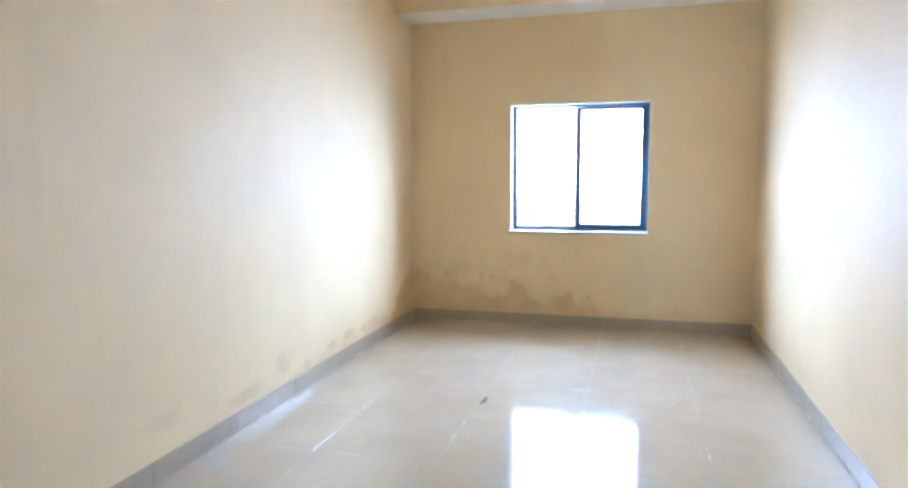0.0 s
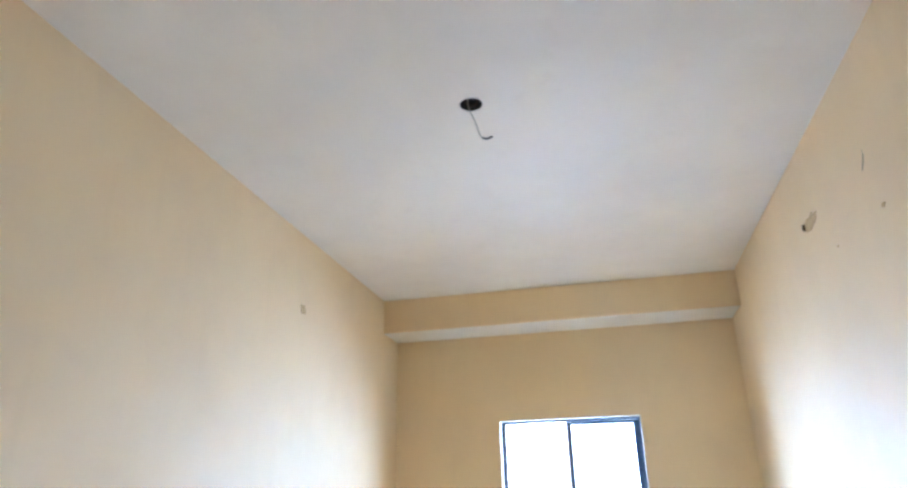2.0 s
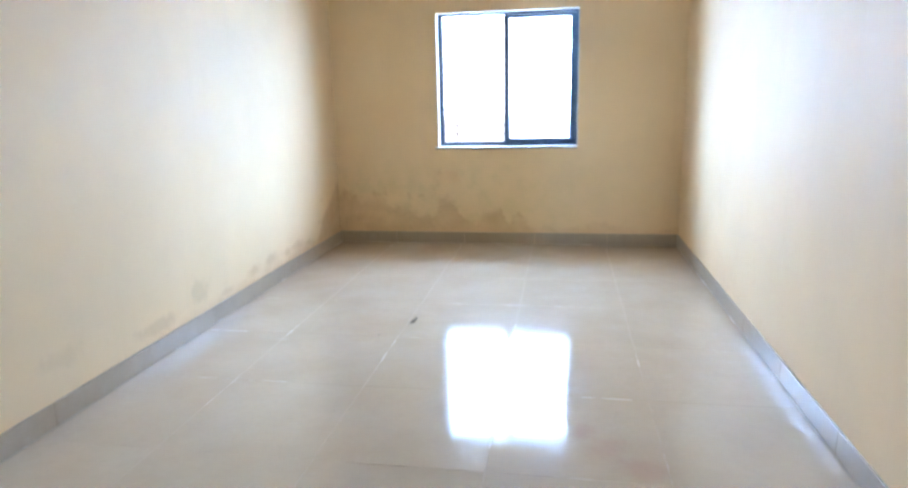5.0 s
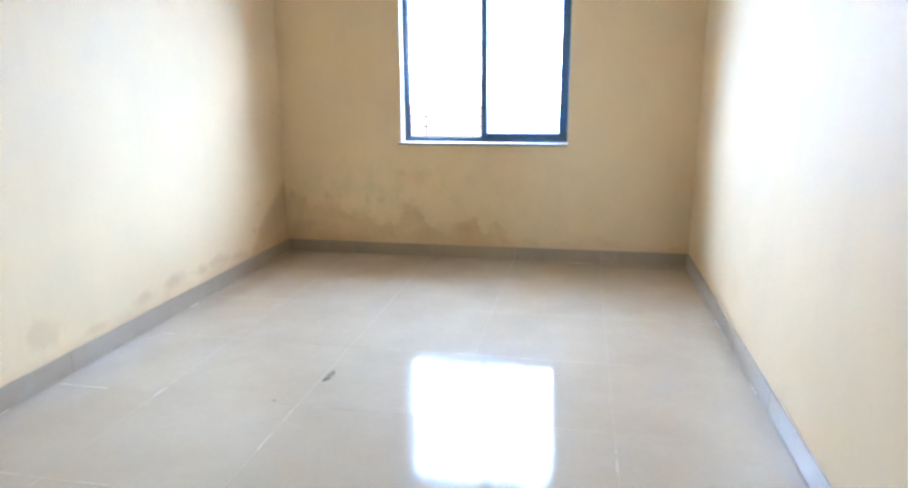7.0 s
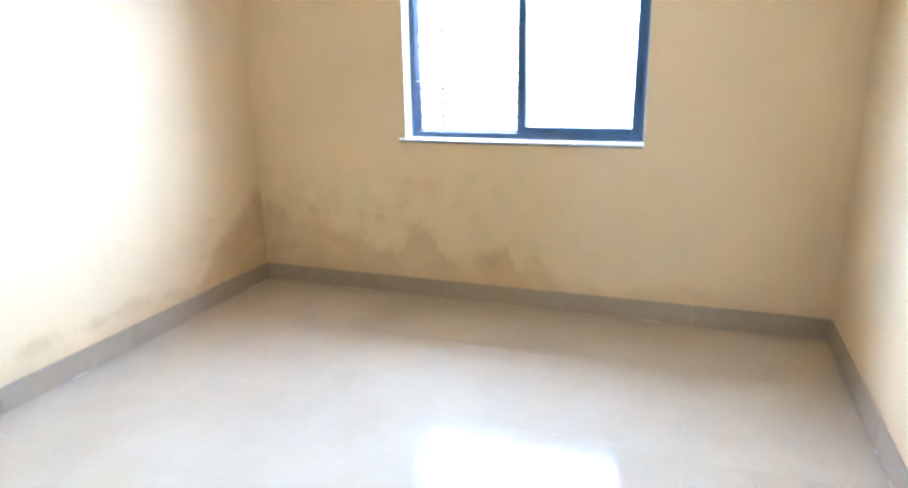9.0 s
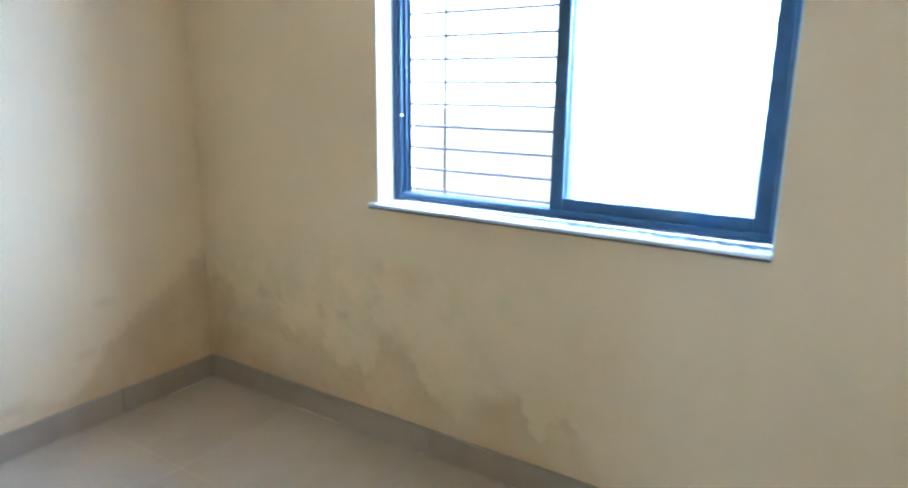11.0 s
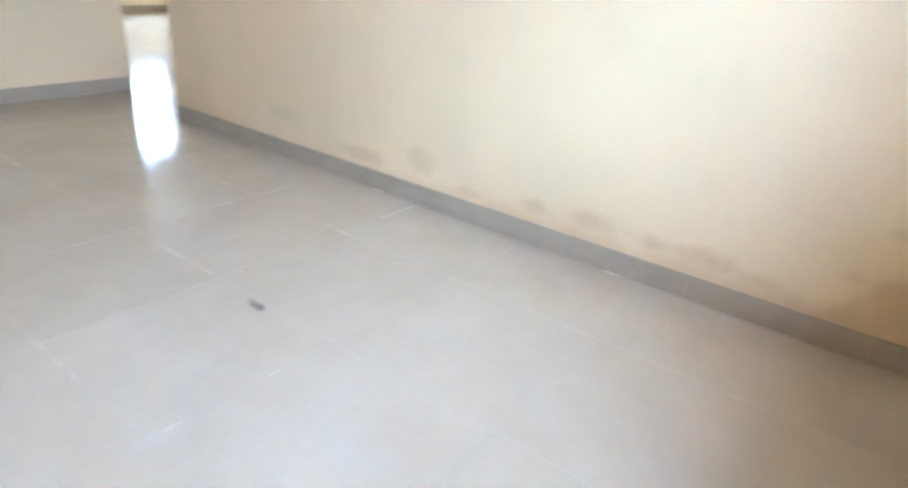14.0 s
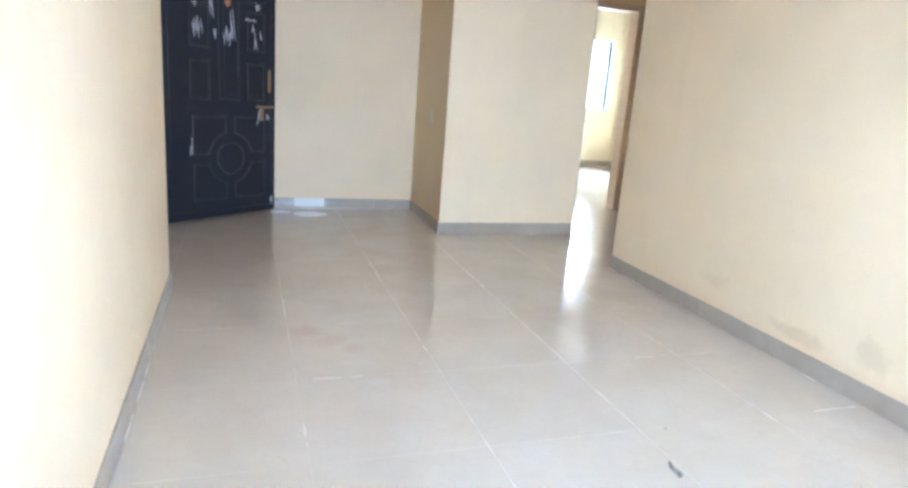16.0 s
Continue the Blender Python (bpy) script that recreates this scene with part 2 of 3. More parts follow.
def simple(name, base, rough, metal=0.0, scale=30.0, depth=0.85, bump=0.0):
    """One surface with two scales of variation."""
    m = material(name, base, rough, metal)
    g = Graph(m)
    low = tuple(c * depth for c in base)
    col = g.mix(g.ramp(g.noise(scale, 5, 0.6), 0.35, 0.7), base, low)
    col = g.mix(g.ramp(g.noise(scale * 0.15, 3), 0.45, 0.75, 0, 0.5), col, low)
    g.colour(col)
    g.rough(g.ramp(g.noise(scale * 0.6, 4), 0.3, 0.7, rough * 0.85, min(1, rough * 1.2)))
    if bump:
        g.bump(g.noise(scale * 3, 3), bump, 0.002)
    return m


PITCH, JX, JY = 0.605, 0.500, -2.325     # floor tile grid


def grout():
    """Grout the colour of the tiles; whitish cement left in stretches, mostly in the joints that run down the room."""
    m = material("patchy_grout", (0.6, 0.57, 0.54), 0.7)
    g = Graph(m)
    f = g.math("FRACT", g.math("ADD", g.math("DIVIDE", g.math("SUBTRACT", split_axis(g, 0), JX), PITCH), 0.5))
    along = g.ramp(g.math("ABSOLUTE", g.math("SUBTRACT", f, 0.5)), 0.012, 0.008)
    white = g.math("MULTIPLY", g.ramp(g.noise(2.3, 6, 0.75), 0.48, 0.60), g.ramp(split_axis(g, 1), -1.7, -2.8, 0.06, 0.50))
    white = g.math("MULTIPLY", white, g.ramp(split_axis(g, 0), 0.7, 0.9, 0.3, 1.0))
    col = g.mix(g.math("MULTIPLY", white, g.ramp(along, 0.0, 1.0, 0.10, 0.9)), (0.55, 0.44, 0.33), (0.70, 0.60, 0.47))
    g.colour(col)
    return m


M_GROUT = grout()
M_BEAD = material("broken_white_bead", (0.7, 0.68, 0.65), 0.7)
gg = Graph(M_BEAD)
gg.colour(gg.mix(gg.ramp(gg.noise(2.6, 5, 0.65), 0.53, 0.63), (0.46, 0.38, 0.29), (0.72, 0.64, 0.54)))
M_FRAME = simple("dark_aluminium", (0.044, 0.102, 0.168), 0.34, 0.15, 25, 0.8)
# Silver track rails, with the brightness of their lit tops in the colour.
M_RAIL = simple("lit_silver_aluminium", (0.30, 0.34, 0.38), 0.35, 0.6, 40)


def marble():
    m = material("white_marble_dusty", (0.80, 0.80, 0.79), 0.35, spec=0.25)
    g = Graph(m)
    vein = g.ramp(g.noise(7, 7, 0.7), 0.50, 0.62)
    edge = g.ramp(split_axis(g, 0), 0.95, 1.45, 0.075, 0.022)
    edge = g.math("ADD", edge, g.math("MULTIPLY", g.math("SUBTRACT", g.noise(16, 6, 0.75), 0.5), 0.11))
    smear = g.math("MULTIPLY", g.ramp(g.math("SUBTRACT", split_axis(g, 1), edge), -0.004, 0.006), g.ramp(g.noise(30, 4), 0.3, 0.5, 0.7, 1.0))
    col = g.mix(g.math("MULTIPLY", vein, 0.18), (0.80, 0.80, 0.79), (0.55, 0.56, 0.58))
    col = g.mix(g.math("MULTIPLY", smear, 0.95), col, (0.022, 0.045, 0.08))
    g.colour(col)
    g.rough(g.math("ADD", g.ramp(g.noise(12, 4), 0.3, 0.7, 0.28, 0.5), g.math("MULTIPLY", smear, 0.5), True))
    return m


M_MARBLE = marble()
M_REVEAL = simple("white_reveal_paint", (0.80, 0.79, 0.76), 0.55, scale=12, depth=0.94)
M_STEEL = simple("grey_painted_steel", (0.085, 0.066, 0.052), 0.5, 0.3, 40)
# Door black made paler: light caught by the rounded mouldings, put into the colour.
M_MOULDING_LIT = simple("black_moulding_lightened", (0.026, 0.029, 0.037), 0.34, 0.0, 25, 0.5)
M_DOOR = simple("black_lacquered_door", (0.012, 0.016, 0.026), 0.36, 0.0, 5, 0.88, 0.0)
M_BRASS = simple("worn_brass", (0.46, 0.31, 0.18), 0.42, 0.6, 60, 0.6)
M_CHROME = simple("steel_fitting", (0.55, 0.55, 0.56), 0.25, 0.95, 60)
M_GLINT = simple("pale_glint", (0.50, 0.51, 0.54), 0.3, 0.0, 60)
M_ORANGE = simple("orange_paste", (0.50, 0.20, 0.11), 0.7, 0.0, 80)
M_WOOD = simple("brown_door_frame", (0.78, 0.57, 0.42), 0.45, 0.0, 18, 0.90, 0.05)
M_BLACK = simple("black_plastic_box", (0.02, 0.018, 0.018), 0.6, 0.0, 60)
M_WIRE = simple("grey_wire", (0.58, 0.54, 0.47), 0.5, 0.0, 60)
M_PLASTER = simple("raw_plaster", (0.72, 0.47, 0.24), 0.85, 0.0, 50, 0.78, 0.3)
M_SCRAP = simple("dark_scrap", (0.33, 0.27, 0.20), 0.75, 0.0, 80, 0.6)
M_PIPE = simple("brown_pipe_mouth", (0.22, 0.12, 0.05), 0.7, 0.0, 60, 0.6)
M_WHITE = simple("white_plastic", (0.86, 0.74, 0.54), 0.35, 0.0, 30, 0.95)
M_CEMENT = simple("white_cement_patch", (0.92, 0.86, 0.76), 0.5, 0.0, 40, 0.94)
M_REFLECTION_WHITE = simple("white_floor_reflection", (0.90, 0.83, 0.72), 0.10, 0.0, 24, 0.85)
M_SMEAR = simple("white_cement_smear", (0.63, 0.53, 0.41), 0.32, 0.0, 60, 0.85)
M_GROUND = simple("dusty_ground", (0.45, 0.43, 0.40), 0.9, 0.0, 0.8, 0.8)
M_OUTSIDE = simple("outside_plaster", (0.72, 0.66, 0.57), 0.8, 0.0, 6, 0.9)

M_GLASS = bpy.data.materials.new("frosted_glass")
M_GLASS.use_nodes = True
gb = M_GLASS.node_tree.nodes["Principled BSDF"]
gb.inputs["Base Color"].default_value = (0.95, 0.98, 1.0, 1)
gb.inputs["Roughness"].default_value = 0.45
gb.inputs["Transmission Weight"].default_value = 1.0
gb.inputs["IOR"].default_value = 1.2


# ---- builders ----
def mesh_of(name, bm, mat):
    bmesh.ops.recalc_face_normals(bm, faces=bm.faces)
    me = bpy.data.meshes.new(name)
    bm.to_mesh(me)
    bm.free()
    me.materials.append(mat)
    return me


def part(name, bm, mat, parent=None, label="", smooth=False):
    me = mesh_of(name, bm, mat)
    if smooth:
        for p in me.polygons:
            p.use_smooth = True
    ob = new(name, me)
    if parent is not None:
        ob.parent = parent
    if label:
        tagged(ob, label)
    return ob


def box(bm, x0, x1, y0, y1, z0, z1, bevel=0.0, segments=1):
    made = bmesh.ops.create_cube(bm, size=1.0)["verts"]
    bmesh.ops.transform(bm, verts=made, matrix=Matrix.Translation(((x0 + x1) / 2, (y0 + y1) / 2, (z0 + z1) / 2))
                        @ Matrix.Diagonal((abs(x1 - x0), abs(y1 - y0), abs(z1 - z0), 1)))
    if bevel:
        edges = {e for v in made for e in v.link_edges}
        bmesh.ops.bevel(bm, geom=list(edges), offset=bevel, segments=segments, affect="EDGES", profile=0.5)
    return bm


def solid(x0, x1, y0, y1, z0, z1, bevel=0.0, segments=1):
    return box(bmesh.new(), x0, x1, y0, y1, z0, z1, bevel, segments)


def tube(bm, points, radius, sides=8, closed_ends=True):
    """A round rod swept along points."""
    pts = [Vector(p) for p in points]
    rings = []
    for i, p in enumerate(pts):
        way = (pts[min(i + 1, len(pts) - 1)] - pts[max(i - 1, 0)]).normalized()
        side = way.cross(Vector((0, 0, 1)))
        if side.length < 1e-3:
            side = way.cross(Vector((1, 0, 0)))
        side.normalize()
        up = side.cross(way).normalized()
        rings.append([bm.verts.new(p + radius * (math.cos(a) * side + math.sin(a) * up))
                      for a in (2 * math.pi * k / sides for k in range(sides))])
    for a, b in zip(rings, rings[1:]):
        for k in range(sides):
            bm.faces.new((a[k], a[(k + 1) % sides], b[(k + 1) % sides], b[k]))
    if closed_ends:
        bm.faces.new(rings[0][::-1])
        bm.faces.new(rings[-1])
    return bm


def structure(name, bm, mat, label, category):
    return tagged(part(name, bm, mat), label, category, kind="structure")


def wall_with_hole(axis, a0, a1, b0, b1, h0, h1, z0, z1, top=H):
    """A wall along x (axis 'x') or y, a0 to a1 long and b0 to b1 thick, with one opening h0 to h1 by z0 to z1."""
    bm = bmesh.new()
    pieces = [(a0, h0, -0.05, top), (h1, a1, -0.05, top), (h0, h1, z1, top)]
    if z0 > 0:
        pieces.append((h0, h1, -0.05, z0))
    for p0, p1, q0, q1 in pieces:
        if axis == "x":
            box(bm, p0, p1, b0, b1, q0, q1)
        else:
            box(bm, b0, b1, p0, p1, q0, q1)
    bmesh.ops.remove_doubles(bm, verts=bm.verts, dist=1e-5)
    return bm


# ---- ground and shell ----
ground = bmesh.new()
bmesh.ops.create_grid(ground, x_segments=2, y_segments=2, size=600)
bmesh.ops.translate(ground, verts=ground.verts, vec=(0, 0, -0.6))
structure("ground", ground, M_GROUND, "dry dusty ground outside the flat", "ground")

# Added emissive sheets: they burn out white behind the windows and light the rooms.
M_BACKDROP_GLOW = bpy.data.materials.new("glowing_white_backdrop")
M_BACKDROP_GLOW.use_nodes = True
M_BACKDROP_GLOW.node_tree.nodes.remove(M_BACKDROP_GLOW.node_tree.nodes["Principled BSDF"])
glow = M_BACKDROP_GLOW.node_tree.nodes.new("ShaderNodeEmission")
glow.inputs["Color"].default_value = (0.66, 0.83, 1.0, 1)
glow.inputs["Strength"].default_value = 1.8
M_BACKDROP_GLOW.node_tree.links.new(glow.outputs[0], M_BACKDROP_GLOW.node_tree.nodes["Material Output"].inputs["Surface"])
structure("backdrop", solid(-90, 90, 60, 60.5, -0.6, 30), M_BACKDROP_GLOW, "glowing white sheet in place of the bright outdoors beyond the window", "backdrop")
structure("backdrop_bedroom", solid(-90, 90, -70.5, -70, -0.6, 30), M_BACKDROP_GLOW, "glowing white sheet in place of the bright outdoors beyond the bedroom window", "backdrop")

structure("wall_window", wall_with_hole("x", -0.12, 3.10, 0.0, 0.20, WX0, WX1, WZ0, WZ1), M_WINDOW_WALL,
          "cream painted wall with damp stains below the window", "wall")
structure("wall_left", solid(-0.12, 0, Y_LEFT_END, -0.0005, -0.05, H), M_LEFT, "long cream painted wall stained along its skirting", "wall")
structure("wall_right", solid(W, X_HALL, Y_RIGHT_END, -0.0005, -0.05, H), M_WALL, "long cream painted wall with small holes", "wall")
structure("wall_entrance", wall_with_hole("y", -6.53, Y_RIGHT_END, X_HALL + 0.0005, 3.25, -5.72, -4.66, 0, 2.08), M_WALL,
          "cream painted hall wall with the entrance opening", "wall")
# Unseen box outside the entrance, added to keep the sun out of the hall.
structure("sun_block_wall", solid(4.5, 4.65, -7.2, -3.6, -0.6, 3.08), M_OUTSIDE, "plain unseen wall added to block the sun at the entrance", "wall")
structure("sun_block_wall_south", solid(3.2505, 4.4995, -7.2, -7.05, -0.6, 3.08), M_OUTSIDE, "plain unseen wall added to block the sun at the entrance", "wall")
structure("sun_block_wall_north", solid(3.2505, 4.4995, -3.75, -3.6, -0.6, 3.08), M_OUTSIDE, "plain unseen wall added to block the sun at the entrance", "wall")
structure("sun_block_ceiling", solid(3.2505, 4.65, -7.2, -3.6, 3.081, 3.2), M_OUTSIDE, "plain unseen ceiling added to block the sun at the entrance", "ceiling")
structure("sun_block_floor", solid(3.2505, 4.4995, -7.0495, -3.7505, -0.6, -0.002), M_OUTSIDE, "plain unseen floor of the added sun-blocking box", "floor")
structure("wall_back", solid(X_PIER1, X_HALL, -6.53, Y_BACK, -0.05, H), M_WALL, "cream painted back wall of the hall", "wall")
structure("wall_pier", solid(X_PIER0, X_PIER1 - 0.0005, -6.69, Y_PIER, -0.05, H), M_WALL, "cream painted block of wall beside the passage", "wall")
structure("wall_passage_north", solid(-1.62, -0.1205, Y_LEFT_END, -4.28, -0.05, H), M_WALL, "cream painted passage wall", "wall")
structure("wall_passage_west", solid(-1.62, -1.50, Y_BED, Y_LEFT_END - 0.0005, -0.05, H), M_WALL, "cream painted end wall of the passage", "wall")
structure("wall_bedroom_door", wall_with_hole("x", -3.57, X_PIER0 - 0.0005, -6.69, Y_BED - 0.0005, -1.37, -0.33, 0, 2.10), M_WALL,
          "cream painted wall with the bedroom doorway", "wall")
structure("wall_bedroom_west", solid(-3.57, X_BED0, Y_FAR - 0.2, -6.6905, -0.05, H), M_BEDROOM, "warm cream bedroom side wall", "wall")
structure("wall_bedroom_east", solid(X_BED1, 0.0, Y_FAR - 0.2, -6.6905, -0.05, H), M_BEDROOM, "warm cream bedroom side wall", "wall")
structure("wall_bedroom_window", wall_with_hole("x", X_BED0 + 0.0005, X_BED1 - 0.0005, Y_FAR - 0.2, Y_FAR, BX0, BX1, BZ0, BZ1), M_BEDROOM,
          "warm cream bedroom wall with a window", "wall")

# ceiling slab with the round recess of the junction box
HOLE = (1.368, -3.197, 0.051)
bm = bmesh.new()
outer = [bm.verts.new((x, y, H)) for x, y in ((-0.12, -6.69), (3.25, -6.69), (3.25, 0.2), (-0.12, 0.2))]
inner = [bm.verts.new((HOLE[0] + HOLE[2] * math.cos(a), HOLE[1] + HOLE[2] * math.sin(a), H))
         for a in (2 * math.pi * k / 28 for k in range(28))]
rim = [bm.edges.new((a, b)) for ring in (outer, inner) for a, b in zip(ring, ring[1:] + ring[:1])]
bmesh.ops.triangle_fill(bm, use_beauty=True, edges=rim)
low = list(bm.faces)
up = bmesh.ops.extrude_face_region(bm, geom=low)
bmesh.ops.translate(bm, verts=[v for v in up["geom"] if isinstance(v, bmesh.types.BMVert)], vec=(0, 0, 0.14))
box(bm, -1.62, -0.1205, -6.69, -4.28, H, H + 0.14)
box(bm, -3.57, 0.0, -10.5, -6.6905, H, H + 0.14)
structure("ceiling", bm, M_CEILING, "plain white ceiling slab", "ceiling")
bm = bmesh.new()
box(bm, 0.0005, W - 0.0005, -0.395, -0.0005, 2.652, H - 0.0005, 0.006, 2)
structure("beam", bm, M_WALL, "cream painted beam above the window wall", "beam")
structure("beam_soffit", solid(0.004, W - 0.004, -0.387, -0.004, 2.6485, 2.6515), M_SOFFIT, "white underside of the beam", "beam")


# ---- living room window ----
def window_frame_part(name, x0, x1, y0, y1, z0, z1, parent, label=""):
    return part(name, solid(x0, x1, y0, y1, z0, z1, 0.003, 2), M_FRAME, parent, label)


def sliding_window(name, x0, x1, z0, z1, y0, out, label):
    """An aluminium slider: outer frame with tracks, both sashes pushed to one side. out: +1 or -1, the way outdoors along y."""
    top = tagged(new(name), label, "window", kind="structure")

    def yy(a):
        return y0 + out * a
    fw = 0.021
    window_frame_part("outer_jamb", x0, x0 + fw, yy(0), yy(0.075), z0, z1, top)
    window_frame_part("outer_jamb", x1 - fw, x1, yy(0), yy(0.075), z0, z1, top)
    window_frame_part("outer_head", x0 + fw, x1 - fw, yy(0), yy(0.075), z1 - 0.02, z1, top)
    window_frame_part("outer_sill_track", x0 + fw, x1 - fw, yy(0), yy(0.075), z0, z0 + 0.012, top)
    for a in (0.004, 0.030, 0.056):
        part("track_rail", solid(x0 + fw, x1 - fw, *sorted((yy(a), yy(a + 0.004))), z0 + 0.012, z0 + 0.026, 0.001), M_FRAME if a < 0.01 else M_RAIL, top)
        window_frame_part("jamb_rail", x0 + fw, x0 + fw + 0.010, yy(a), yy(a + 0.004), z0 + 0.026, z1 - 0.02, top)
    mid = (x0 + x1) / 2 - 0.030
    for a, dx in ((0.028, 0.0), (0.052, 0.006)):
        s = tagged(new("sash"), "dark aluminium sash with frosted glass")
        s.parent = top
        l, r, b, t = mid + dx, x1 - fw, z0 + 0.016, z1 - 0.022
        window_frame_part("meeting_stile", l, l + 0.040, yy(a), yy(a + 0.022), b, t, s)
        window_frame_part("lock_stile", r - 0.042, r, yy(a), yy(a + 0.022), b, t, s)
        window_frame_part("bottom_rail", l + 0.040, r - 0.042, yy(a), yy(a + 0.022), b, b + 0.042, s)
        window_frame_part("top_rail", l + 0.040, r - 0.042, yy(a), yy(a + 0.022), t - 0.026, t, s)
        pane = part("pane", solid(l + 0.036, r - 0.038, yy(a + 0.009), yy(a + 0.013), b + 0.038, t - 0.022), M_GLASS, s, "frosted glass pane")
        pane.visible_shadow = False
    return top


YF = 0.078         # inner face of the window frame
win = sliding_window("window_1", WX0 + 0.002, WX1 - 0.002, WZ0 + 0.018, WZ1 - 0.003, YF, 1,
                     "dark aluminium sliding window, one half slid open")
part("sash_latch", solid(WX0 + 0.032, WX0 + 0.042, YF - 0.0085, YF + 0.001, 1.104, 1.112, 0.002), M_CHROME, win, "small bright catch")

# marble lining of the opening
# Black strip that draws the shadow below the sill's front edge.
structure("sill_shadow_strip", solid(0.889, 2.066, -0.022, YF - 0.002, WZ0 + 0.0005, WZ0 + 0.0058), M_BLACK, "black strip painting the shadow under the sill", "trim")
bm = solid(0.884, 2.068, -0.026, YF - 0.0015, WZ0 + 0.006, WZ0 + 0.0175, 0.003, 2)
structure("window_sill", bm, M_MARBLE, "white marble sill smeared with dark dust", "window sill")
structure("reveal_left", solid(WX0 - 0.001, WX0 + 0.004, -0.0015, YF - 0.0005, WZ0 + 0.018, WZ1 - 0.0005), M_REVEAL, "white painted window reveal", "trim")
structure("reveal_right", solid(WX1 - 0.004, WX1 + 0.001, -0.0015, YF - 0.0005, WZ0 + 0.018, WZ1 - 0.0005), M_REVEAL, "white painted window reveal", "trim")
structure("reveal_head", solid(WX0 + 0.0045, WX1 - 0.0045, -0.0015, YF - 0.0005, WZ1 - 0.0025, WZ1 + 0.0005), M_REVEAL, "white painted window head", "trim")

# safety grille outside the glass
grille = tagged(new("window_grille"), "grey steel safety grille of thin horizontal bars outside the window", "grille")
grille.location = (0, 0, 0)
for k in range(15):
    z = 0.860 + 0.0705 * k
    part("bar", tube(bmesh.new(), [(WX0, 0.176, z), (WX1, 0.176, z)], 0.0046, 8), M_STEEL, grille, smooth=True)
for x in (1.045, 1.495, 1.945):
    part("strap", solid(x - 0.004, x + 0.004, 0.1795, 0.1840, WZ0, WZ1), M_STEEL, grille)

# bedroom window
sliding_window("window_2", BX0 + 0.002, BX1 - 0.002, BZ0 + 0.004, BZ1 - 0.003, Y_FAR - 0.06, -1, "dark aluminium sliding bedroom window")

# ---- entrance door, standing open ----
LEAF_W, LEAF_H, LEAF_T = 1.03, 2.04, 0.036
door = tagged(new("door_1"), "black lacquered panelled entrance door standing wide open", "door", kind="structure")
door.matrix_world = Matrix.Translation((3.085, -5.712, 0.012)) @ Matrix.Rotation(math.atan2(-0.609, -0.795), 4, "Z")
# local x runs from the hinge to the free edge; +y local looks away from the room, so the seen face is -y
leaf = part("leaf", solid(0, LEAF_W, -LEAF_T / 2, LEAF_T / 2, 0, LEAF_H, 0.003, 2), M_DOOR, door)


def bead(points, side, r=0.010, closed=True):
    """A half-round moulding laid on a face of the leaf along points (x, z), mitred at its corners."""
    bm = bmesh.new()
    y0 = side * (LEAF_T / 2 - 0.001)
    pts = [Vector(p) for p in points]
    n = len(pts)
    rows = []
    for i, p in enumerate(pts):
        before = pts[i - 1] if closed or i else p
        after = pts[(i + 1) % n] if closed or i < n - 1 else p
        t0 = (p - before).normalized() if before != p else (after - p).normalized()
        t1 = (after - p).normalized() if after != p else t0
        t = (t0 + t1).normalized()
        wide = 1 / max(0.5, t.dot(t1))
        across = Vector((-t.y, t.x))
        row = []
        for k in range(7):
            a = math.pi * k / 6
            q = p + across * (r * wide * math.cos(a))
            row.append(bm.verts.new((q.x, y0 + side * r * 0.95 * math.sin(a), q.y)))
        rows.append(row)
    for i in range(n if closed else n - 1):
        a, b = rows[i], rows[(i + 1) % n]
        for k in range(6):
            bm.faces.new((a[k], a[k + 1], b[k + 1], b[k]))
    return bm


def frame_points(x0, x1, z0, z1):
    return [(x0, z0), (x1, z0), (x1, z1), (x0, z1)]


MED = (0.585, 0.475)     # middle of the medallion


def quadrant(sx, sz):
    """The outline of a corner panel hollowed round the medallion."""
    gap, rad = 0.044, 0.205
    x1 = MED[0] + sx * 0.335
    z1 = MED[1] + sz * 0.325
    xa = math.sqrt(rad * rad - gap * gap)
    arc = [(MED[0] + sx * rad * math.cos(a), MED[1] + sz * rad * math.sin(a))
           for a in (math.asin(gap / rad) + (math.pi / 2 - 2 * math.asin(gap / rad)) * k / 8 for k in range(9))]
    return [(x1, z1), (x1, MED[1] + sz * gap)] + arc + [(MED[0] + sx * gap, z1)] if xa else []


